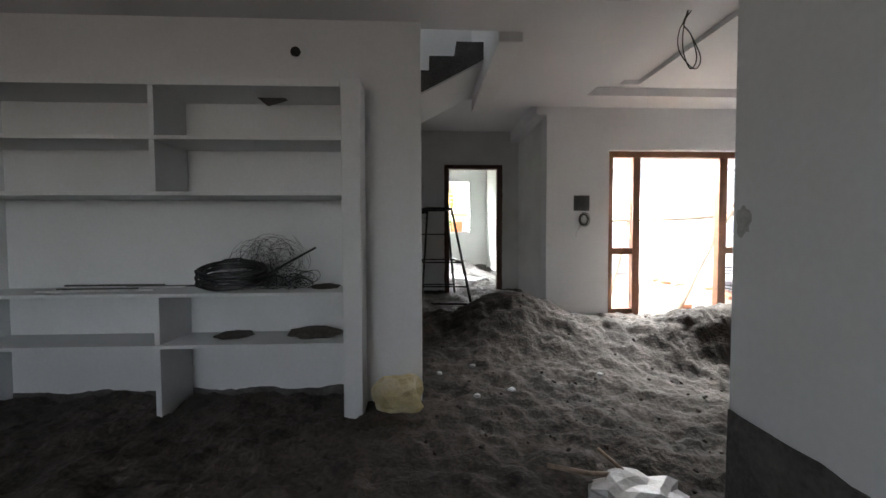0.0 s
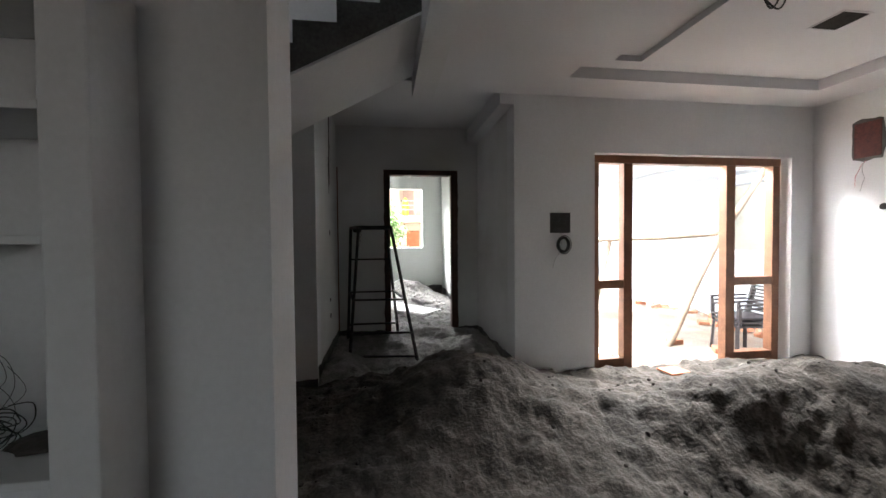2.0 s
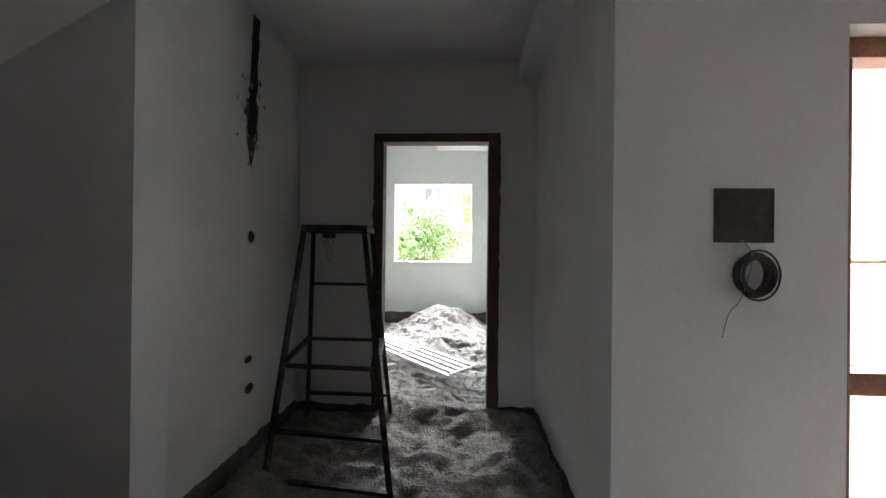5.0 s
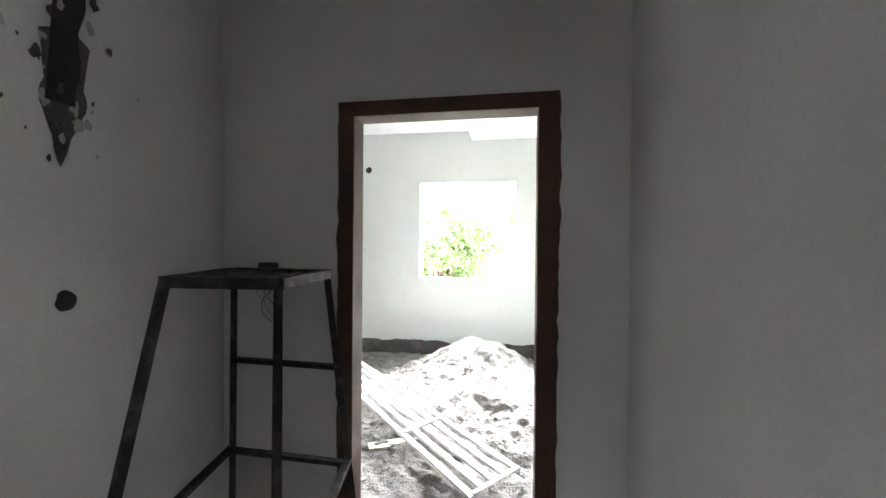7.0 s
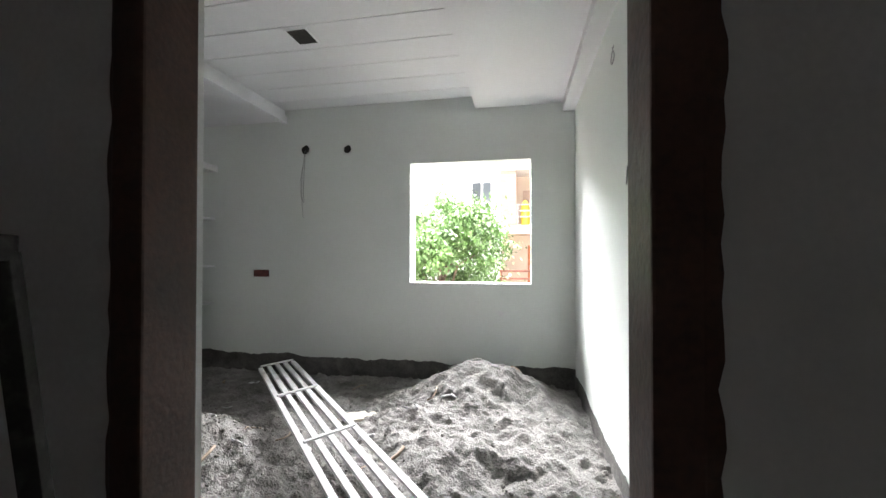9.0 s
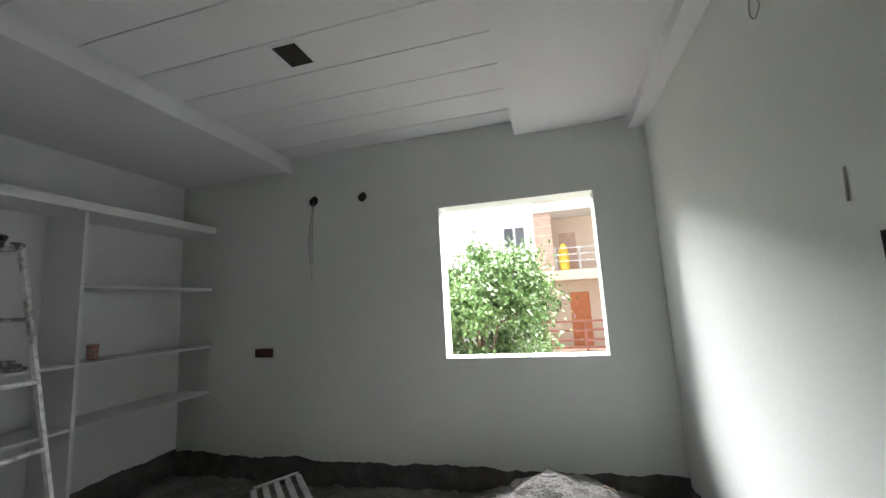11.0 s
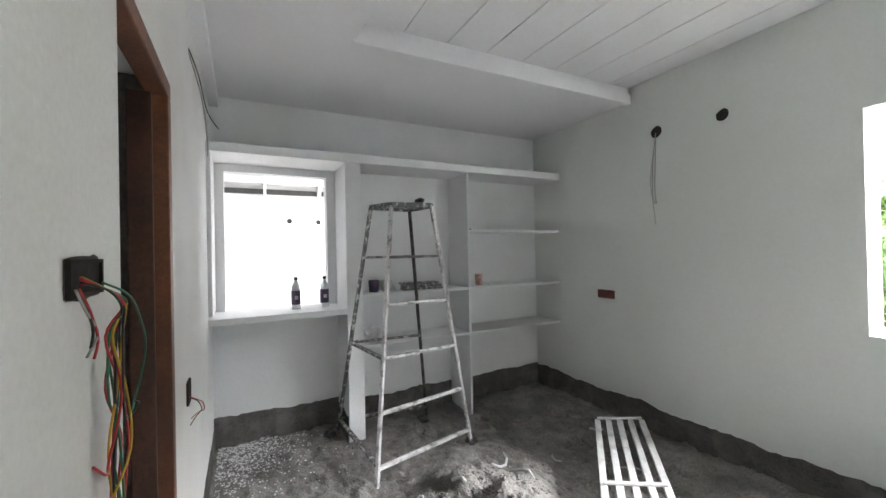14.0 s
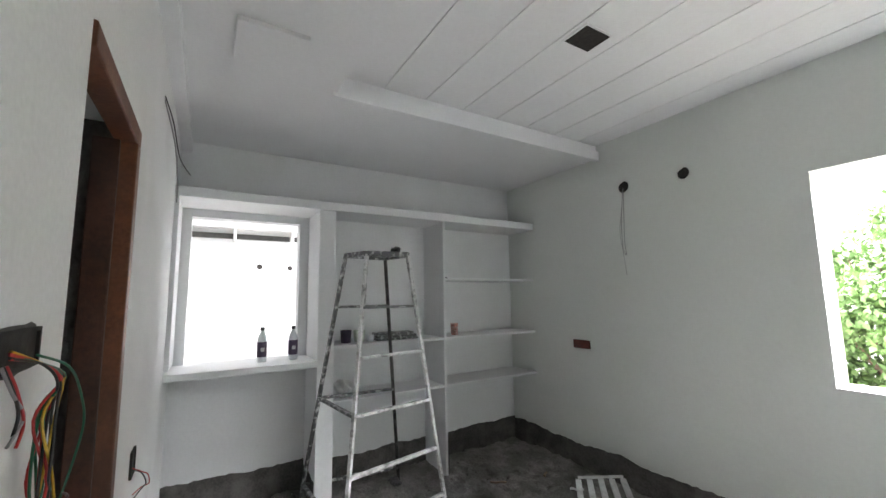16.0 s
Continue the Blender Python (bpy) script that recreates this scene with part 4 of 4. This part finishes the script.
grille()
for p, q, w in (((-0.33, 8.3, 0.0), (0.05, 8.5, 0.03), 0.1), ((-0.8, 9.72, 0.0), (-0.55, 9.85, 0.0), 0.16)):
    z = ground_b((p[0] + q[0]) / 2, (p[1] + q[1]) / 2) + 0.02
    tagged(part("plank", bar((p[0], p[1], z), (q[0], q[1], z), w, 0.018), mat("plank_pale", (0.6, 0.55, 0.46), 0.8, var=0.15, scale=9)), "short pale board lying on sand", "plank", "boards on the floor")
rnd = random.Random(55)
for k in range(34):
    x, y = rnd.uniform(-2.9, 0.9), rnd.uniform(7.8, 10.6)
    L, a = rnd.uniform(0.06, 0.24), rnd.uniform(0, 6.28)
    pts = [(x + L * f * math.cos(a + 0.7 * f), y + L * f * math.sin(a + 0.7 * f)) for f in (0, 0.35, 0.7, 1)]
    stick("twig", [(px, py, ground_b(px, py) + 0.012) for px, py in pts], rnd.uniform(0.004, 0.011), RACK if k % 3 else BAMBOO, "curled offcut of pale strip on dusty floor", "debris")
clod = bmesh.new()
rnd = random.Random(77)
for k in range(640):
    if k % 2:
        a, q = rnd.uniform(0, 6.28), abs(rnd.gauss(0, 0.33))
        x, y = -1.6 + q * math.cos(a), 9.0 + q * math.sin(a)
    else:
        x, y = rnd.uniform(-3.2, 1.0), rnd.uniform(7.6, 10.7)
    r = rnd.uniform(0.004, 0.015)
    res = bmesh.ops.create_icosphere(clod, subdivisions=1, radius=r, matrix=Matrix.Translation((x, y, ground_b(x, y) + r * 0.3)))
    for v in res["verts"]:
        v.co += Vector((rnd.uniform(-1, 1), rnd.uniform(-1, 1), rnd.uniform(-1, 1))) * r * 0.3
tagged(part("rubble", clod, SAND_PALE), "scattered clods and crumbs of sand and mortar", "rubble", kind="stuff")
clod = bmesh.new()
for k in range(1500):
    x, y = W_X + 0.03 + abs(rnd.gauss(0, 0.35)), S_Y1 + 0.03 + abs(rnd.gauss(0, 0.3))
    r = rnd.uniform(0.002, 0.007)
    res = bmesh.ops.create_icosphere(clod, subdivisions=1, radius=r, matrix=Matrix.Translation((x, y, ground_b(x, y) + r * 0.1)) @ Matrix.Diagonal((1.6, 1.3, 0.5, 1)))
    for v in res["verts"]:
        v.co += Vector((rnd.uniform(-1, 1), rnd.uniform(-1, 1), 0)) * r * 0.5
tagged(part("plaster_crumbs", clod, PLASTER), "white plaster crumbs spilled along the wall foot", "rubble", kind="stuff")
clod = bmesh.new()
for k in range(520):
    x, y = rnd.uniform(-1.5, 4.5), rnd.uniform(1.5, 7.1)
    if y > A_Y - 0.05:
        continue
    r = rnd.uniform(0.004, 0.017)
    res = bmesh.ops.create_icosphere(clod, subdivisions=1, radius=r, matrix=Matrix.Translation((x, y, ground_a(x, y) + r * 0.3)))
    for v in res["verts"]:
        v.co += Vector((rnd.uniform(-1, 1), rnd.uniform(-1, 1), rnd.uniform(-1, 1))) * r * 0.35
tagged(part("rubble", clod, SAND), "scattered clods and stones on the sand", "rubble", kind="stuff")
for x, y in ((-0.04, 3.32), (0.23, 3.38), (1.0, 3.58), (-0.3, 3.75), (0.0, 3.9)):
    crumple("stone", (x, y, ground_a(x, y)), 0.028, 0.02, 0.016, RACK, "small white stone chip lying on sand", "stone", x * 9, sub=2)


def bottle(c):
    t = thing("bottle", c, "clear plastic bottle with a dark purple label", "bottle", "bottles on the counter")
    x, y, z = c

    def turned(name, prof, m, label=""):
        bm = bmesh.new()
        rings = [[bm.verts.new((x + r * math.cos(2 * math.pi * k / 20), y + r * math.sin(2 * math.pi * k / 20), z + h)) for k in range(20)] for r, h in prof]
        for a, b in zip(rings, rings[1:]):
            for k in range(20):
                bm.faces.new((a[k], a[(k + 1) % 20], b[(k + 1) % 20], b[k]))
        bm.faces.new(rings[0][::-1])
        bm.faces.new(rings[-1])
        part(name, bm, m, t, label, smooth=True)

    turned("body", ((0.034, 0), (0.037, 0.012), (0.037, 0.17), (0.03, 0.205), (0.015, 0.235), (0.014, 0.25)), PETM)
    turned("label_sleeve", ((0.0385, 0.04), (0.0388, 0.042), (0.0388, 0.158), (0.0385, 0.16)), LABELM, "dark purple printed sleeve")
    turned("cap", ((0.017, 0.25), (0.017, 0.272), (0.015, 0.276)), BLACK, "dark screw cap")
    part("label_mark", box((x + 0.0392, y - 0.014, z + 0.085), (x + 0.0405, y + 0.014, z + 0.115)), RACK, t)


bottle((-3.25, 8.04, 1.081))
bottle((-3.25, 8.28, 1.081))


def cup(c, r, h, material, label, category="cup"):
    x, y, z = c
    bm = bmesh.new()
    prof = ((r * 0.85, 0), (r, h), (r * 0.92, h), (r * 0.78, 0.006))
    rings = [[bm.verts.new((x + q * math.cos(2 * math.pi * k / 16), y + q * math.sin(2 * math.pi * k / 16), z + hh)) for k in range(16)] for q, hh in prof]
    for a, b in zip(rings, rings[1:]):
        for k in range(16):
            bm.faces.new((a[k], a[(k + 1) % 16], b[(k + 1) % 16], b[k]))
    bm.faces.new(rings[0][::-1])
    bm.faces.new(rings[-1])
    return tagged(part("tin" if category == "tin" else category, bm, material, smooth=True), label, category)


cup((-3.2, 9.87, 1.188), 0.04, 0.12, mat("tin_print", (0.45, 0.2, 0.17), 0.4, var=0.5, scale=30, dirt=(0.7, 0.65, 0.6), dirt_amount=0.9, dirt_scale=20), "small printed tin with red marks on a shelf", "tin")
cup((-3.2, 8.72, 1.188), 0.05, 0.11, LABELM, "dark purple plastic tub on a shelf", "tub")
cup((-3.25, 8.86, 1.188), 0.055, 0.1, mat("tub_pale", (0.5, 0.55, 0.48), 0.4), "pale translucent plastic tub on a shelf", "tub")
cup((-3.15, 8.93, 1.188), 0.035, 0.06, PETM, "small white plastic pot on a shelf", "pot")
for k, z in enumerate((1.188, 1.213, 1.238)):
    tagged(part("metal_strip", box((-3.28 + 0.01 * k, 8.99, z), (-3.12, 9.42 - 0.03 * k, z + 0.022), 0.004), STEEL), "flat steel channel lying on a shelf", "strip", "strips in the bedroom shelf")
crumple("plastic_bag", (-3.18, 8.68, 0.738), 0.09, 0.08, 0.09, RACK, "crumpled white plastic bag on the lower shelf", "bag", 5, amp=0.6)
crumple("rag", (-3.2, 9.75, 1.768), 0.06, 0.025, 0.014, BLACK, "small dark rag on the upper shelf", "rag", 6)
crumple("rag", (-2.38, 8.84, 1.925), 0.06, 0.03, 0.025, BLACK, "small dark trowel rag on the ladder top", "rag", 9)
for i, (x, y) in enumerate(((-2.51, 9.33), (-3.1, 9.15), (-3.2, 8.3))):
    crumple("rag", (x, y, ground_b(x, y)), 0.06, 0.05, 0.035, BOXM, "dirty rag wrapped at a ladder foot", "rag", 12 + i, amp=0.6)
# light ledge and rails of the next room
structure("trim_next_room", box((-5.48, 6.2, 2.5), (-5.3, 10.8, 2.53)), PLASTER, "thin white slab on the far wall")
# Dark strip on the wall paints the slab's shade.
structure("trim_next_room_shadow", box((-5.495, 6.2, 2.38), (-5.485, 10.8, 2.45)), BOXM, "dark strip painted for the shade under the slab")
for yy in (7.9, 8.6):
    structure("trim_bracket", box((-5.46, yy, 2.33), (-5.3, yy + 0.03, 2.5)), PLASTER, "small bracket under the slab")

# ---- yard things ----
def pole(pts, r, label):
    return stick("bamboo_pole", smooth_pts(pts, 4), r, BAMBOO, label, "pole")


pole([(3.71, 6.83, -0.36), (3.85, 6.82, -0.2), (4.2, 6.83, 0.5), (4.63, 6.84, 1.23), (5.45, 6.84, 2.35)], 0.045, "crooked wooden prop leaning in the yard")
pole([(2.3, 6.9, 1.15), (2.9, 6.9, 1.17), (3.8, 6.9, 1.19), (4.75, 6.9, 1.25)], 0.032, "pale horizontal pole tied between props")
pole([(2.62, 6.96, -0.36), (2.86, 6.96, 0.59), (3.06, 6.96, 1.42)], 0.035, "wooden prop standing in the yard")
for x, y, z, a in ((3.98, 6.95, -0.33, 10), (4.25, 6.5, -0.33, 60), (2.6, 6.4, -0.33, 30), (3.3, 8.6, -0.33, 80), (4.6, 8.9, -0.33, 20)):
    tagged(part("brick", box((-0.11, -0.05, 0), (0.11, 0.05, 0.075), 0.006, Matrix.Translation((x, y, z)) @ pose(0, 0, 0, 0, 0, a)), BRICK), "loose orange brick lying on the yard earth", "brick", "bricks in the yard")
tagged(part("tile", box((-0.13, -0.09, 0), (0.13, 0.09, 0.02), 0.004, Matrix.Translation((2.75, 5.42, ground_a(2.75, 5.42) - 0.002)) @ pose(0, 0, 0, 3, 2, 12)), BRICK), "flat terracotta tile lying on sand", "tile")
rnd = random.Random(91)
PAPER = mat("paper_white", (0.7, 0.7, 0.7), 0.8, var=0.1, scale=12)
for k in range(16):
    x, y, q = rnd.uniform(2.2, 2.9), rnd.uniform(6.05, 7.1), rnd.uniform(0.05, 0.12)
    crumple("paper_scrap", (x, y, -0.335), q, q * 0.7, 0.012, PAPER, "crumpled scrap of white paper on the yard earth", "paper", k * 1.7, sub=2, amp=0.6)
for k in range(46):
    x, y = 5.78 + rnd.gauss(-0.14, 0.12), rnd.uniform(6.1, 10.8)
    m = Matrix.Translation((min(x, 5.86), y, -0.34 + rnd.uniform(0, 0.06))) @ pose(0, 0, 0, rnd.uniform(-20, 20), rnd.uniform(-20, 20), rnd.uniform(0, 180))
    q = rnd.uniform(0.4, 1.0)
    tagged(part("brick", box((-0.11 * q, -0.05, 0), (0.11 * q, 0.05, 0.07), 0.01, m), BRICK if k % 3 else BAMBOO), "broken orange brick in rubble along the portico wall", "brick", "brick rubble along the wall")
crumple("tarpaulin", (3.3, 10.3, -0.34), 0.5, 0.4, 0.2, BLUE, "crumpled blue plastic tarpaulin on the ground", "tarpaulin", 14, amp=0.5)
crumple("sack", (2.32, 6.25, -0.34), 0.12, 0.12, 0.14, YELLOW, "yellow plastic sack in the yard", "sack", 15)


def chair(m, first):
    t = thing("plastic_chair", m, "dark purple-brown plastic armchair, stacked in the yard", "chair", "stacked chairs")
    P = lambda *v: m @ Vector(v)

    def b(name, lo, hi, bev=0.006):
        part(name, box(lo, hi, bev, m), CHAIRM, t)

    if first:
        for x in (-0.24, 0.22):
            for y in (-0.22, 0.2):
                part("leg", bar(P(x * 1.1, y * 1.1, 0), P(x, y, 0.42), 0.045, 0.03), CHAIRM, t)
    b("seat", (-0.25, -0.24, 0.40), (0.25, 0.22, 0.425), 0.01)
    for x in (-0.26, 0.26):
        part("arm", bar(P(x, -0.24, 0.64), P(x, 0.24, 0.66), 0.05, 0.022, 0.005), CHAIRM, t)
        part("arm_post", bar(P(x, -0.22, 0.42), P(x, -0.22, 0.64), 0.04, 0.02, 0.004), CHAIRM, t)
        part("back_post", bar(P(x * 0.85, 0.22, 0.42), P(x * 0.85, 0.32, 0.86), 0.04, 0.02, 0.004), CHAIRM, t)
    for k in range(5):
        f = k / 4
        part("back_slat", bar(P(-0.24, 0.235 + 0.085 * f, 0.48 + 0.36 * f), P(0.24, 0.235 + 0.085 * f, 0.48 + 0.36 * f), 0.05, 0.014, 0.004), CHAIRM, t)


for k in range(3):
    chair(Matrix.Translation((4.62, 6.5 + 0.012 * k, -0.37 + 0.05 * k)) @ pose(0, 0, 0, 0, 0, -100), k == 0)


def facade_window(t, x, y, z, w, h, frame_m, pane_m):
    f = part("window", box((x, y - 0.03, z), (x + w, y + 0.02, z + h), 0.004), frame_m, t)
    for k in range(2):
        part("pane", box((x + 0.05 + k * w / 2, y - 0.045, z + 0.05), (x + w / 2 - 0.02 + k * w / 2, y - 0.032, z + h - 0.05)), pane_m, f)


def neighbour_yard():
    t = thing("neighbour_house", (6.3, 8.5, -0.3), "white plastered neighbouring house wall with window", "house")
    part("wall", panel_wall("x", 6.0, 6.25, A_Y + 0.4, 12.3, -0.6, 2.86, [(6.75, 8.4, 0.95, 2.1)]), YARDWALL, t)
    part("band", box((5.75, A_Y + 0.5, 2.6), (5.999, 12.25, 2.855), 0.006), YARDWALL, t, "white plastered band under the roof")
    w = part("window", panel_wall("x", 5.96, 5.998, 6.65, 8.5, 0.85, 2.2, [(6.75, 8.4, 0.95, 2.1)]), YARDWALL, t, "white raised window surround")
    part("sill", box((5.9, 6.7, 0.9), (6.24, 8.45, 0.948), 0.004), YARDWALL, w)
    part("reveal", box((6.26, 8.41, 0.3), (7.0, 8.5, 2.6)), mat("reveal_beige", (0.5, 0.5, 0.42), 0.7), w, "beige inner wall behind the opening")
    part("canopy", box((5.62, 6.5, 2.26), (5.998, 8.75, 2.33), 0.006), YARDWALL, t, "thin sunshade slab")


neighbour_yard()
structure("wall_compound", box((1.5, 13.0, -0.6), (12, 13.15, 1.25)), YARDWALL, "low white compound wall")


# ---- street side: building and tree ----
def apartment():
    Y = 20.0
    t = thing("apartment_building", (0, Y + 2, -0.65), "cream and white two-storey house with balconies", "house")
    part("wall", box((-9, Y, -0.65), (0.02, Y + 6, 7.5)), WHITEF, t)
    part("wall", box((0.02, Y + 1.2, -0.65), (8, Y + 6, 7.5)), PINK, t)
    tp = part("tile_panel", box((0.03, Y - 0.02, 2.3), (0.55, Y + 1.19, 4.1)), TILEB, t, "pink-brown tiled panel")
    for k in range(6):
        part("joint", box((0.028, Y - 0.024, 2.55 + 0.28 * k), (0.552, Y - 0.019, 2.57 + 0.28 * k)), PINK, tp)
    part("balcony_slab", box((0.03, Y - 0.1, 1.98), (8, Y + 1.2, 2.28), 0.01), PINK, t)
    part("upper_slab", box((0.03, Y - 0.1, 4.11), (8, Y + 1.2, 4.4), 0.01), WHITEF, t)
    part("ground_slab", box((0.0, Y - 0.2, -0.65), (8, Y + 1.2, -0.12)), PINK, t)
    d = part("door", box((0.95, Y + 1.15, -0.1), (1.55, Y + 1.199, 1.62), 0.005), ORANGE, t, "orange-brown panelled door")
    part("handle", box((1.02, Y + 1.12, 0.75), (1.05, Y + 1.149, 0.9)), RACK, d)
    part("door", box((0.78, Y + 1.15, 2.4), (1.3, Y + 1.199, 3.6), 0.005), TILEB, t, "brown balcony door")
    facade_window(t, -0.95, Y, 2.75, 0.68, 1.02, WHITEF, GLASSD)
    w = part("window_bars", box((-0.9, Y - 0.07, 2.8), (-0.895, Y - 0.06, 3.72)), BLACK, t)
    for k in range(7):
        part("window_bar", box((-0.92 + k * 0.045, Y - 0.07, 2.8), (-0.908 + k * 0.045, Y - 0.055, 3.72)), GLASSD, t)
    for z in (0.75, 0.5, 0.22, 0.0):
        part("rail", bar((0.0, Y - 0.15, z), (4.0, Y - 0.15, z), 0.05, 0.06), RAILM, t)
    for x in (0.05, 1.25, 2.4, 3.6):
        part("rail_post", bar((x, Y - 0.15, -0.12), (x, Y - 0.15, 0.8), 0.07, 0.07), RAILM, t)
    for z in (2.95, 2.75, 2.55):
        part("balcony_rail", bar((0.56, Y - 0.05, z), (4.0, Y - 0.05, z), 0.03, 0.03), RACK, t)
    for x in (0.6, 1.3, 2.0):
        part("balcony_post", bar((x, Y - 0.05, 2.28), (x, Y - 0.05, 3.0), 0.03, 0.03), RACK, t)


apartment()
crumple("bucket", (0.85, 20.1, 2.3), 0.16, 0.16, 0.55, YELLOW, "yellow plastic drum on a balcony", "drum", 2, amp=0.05)


def tree(c, h, r, label, seed, leaves=24000, squash=1.0):
    rnd = random.Random(seed)
    t = thing("tree", c, label, "tree")
    x, y, z = c
    part("trunk", rod([(x, y, z), (x + 0.04, y, z + h * 0.25), (x - 0.03, y + 0.05, z + h * 0.55)], 0.1, 0.05, 8), BARK, t, smooth=True)
    tips = []
    for k in range(9):
        a = 6.28 * k / 9 + rnd.uniform(-0.3, 0.3)
        e = rnd.uniform(0.1, 1.1)
        tip = (x + r * 0.75 * math.cos(a) * math.cos(e), y + r * 0.75 * math.sin(a) * math.cos(e), z + h * 0.55 + r * 0.85 * math.sin(e))
        part("limb", rod([(x, y, z + h * rnd.uniform(0.25, 0.5)), ((x + tip[0]) / 2, (y + tip[1]) / 2, (z + h * 0.5 + tip[2]) / 2), tip], 0.035, 0.01, 5), BARK, t)
    verts, faces = [], []
    clumps = []
    for k in range(70):
        d = Vector((rnd.gauss(0, 1), rnd.gauss(0, 1), rnd.gauss(0, 1))).normalized() * r * rnd.uniform(0.45, 1.0)
        clumps.append((Vector((x, y, z + h * 0.62)) + Vector((d.x, d.y, d.z * squash)), rnd.uniform(0.16, 0.3) * r))
    for k in range(leaves):
        c0, q = clumps[k % 70]
        p = c0 + Vector((rnd.gauss(0, 0.55), rnd.gauss(0, 0.55), rnd.gauss(0, 0.5))) * q
        L, w = rnd.uniform(0.05, 0.1), rnd.uniform(0.016, 0.03)
        m = Euler((rnd.uniform(-1.3, 0.3), rnd.uniform(-0.6, 0.6), rnd.uniform(0, 6.28))).to_matrix()
        i = len(verts)
        for v in ((0, 0, 0), (w, L * 0.5, -0.012), (0, L, -0.03), (-w, L * 0.5, -0.012)):
            verts.append(p + m @ Vector(v))
        faces += [(i, i + 1, i + 2), (i, i + 2, i + 3)]
    me = bpy.data.meshes.new("crown")
    me.from_pydata(verts, [], faces)
    me.materials.append(LEAF)
    ob = new("crown", me)
    ob.parent, ob.matrix_parent_inverse = t, t.matrix_basis.inverted()


tree((-0.8, 14.0, -0.65), 3.15, 1.15, "leafy green tree with dense glossy leaves in the street", 5)
tree((13.2, 22.0, -0.65), 4.6, 1.7, "green tree beyond the compound wall", 9, 3000)
tree((-4.8, 19.0, -0.65), 4.0, 1.5, "green tree across the street", 12, 3000)
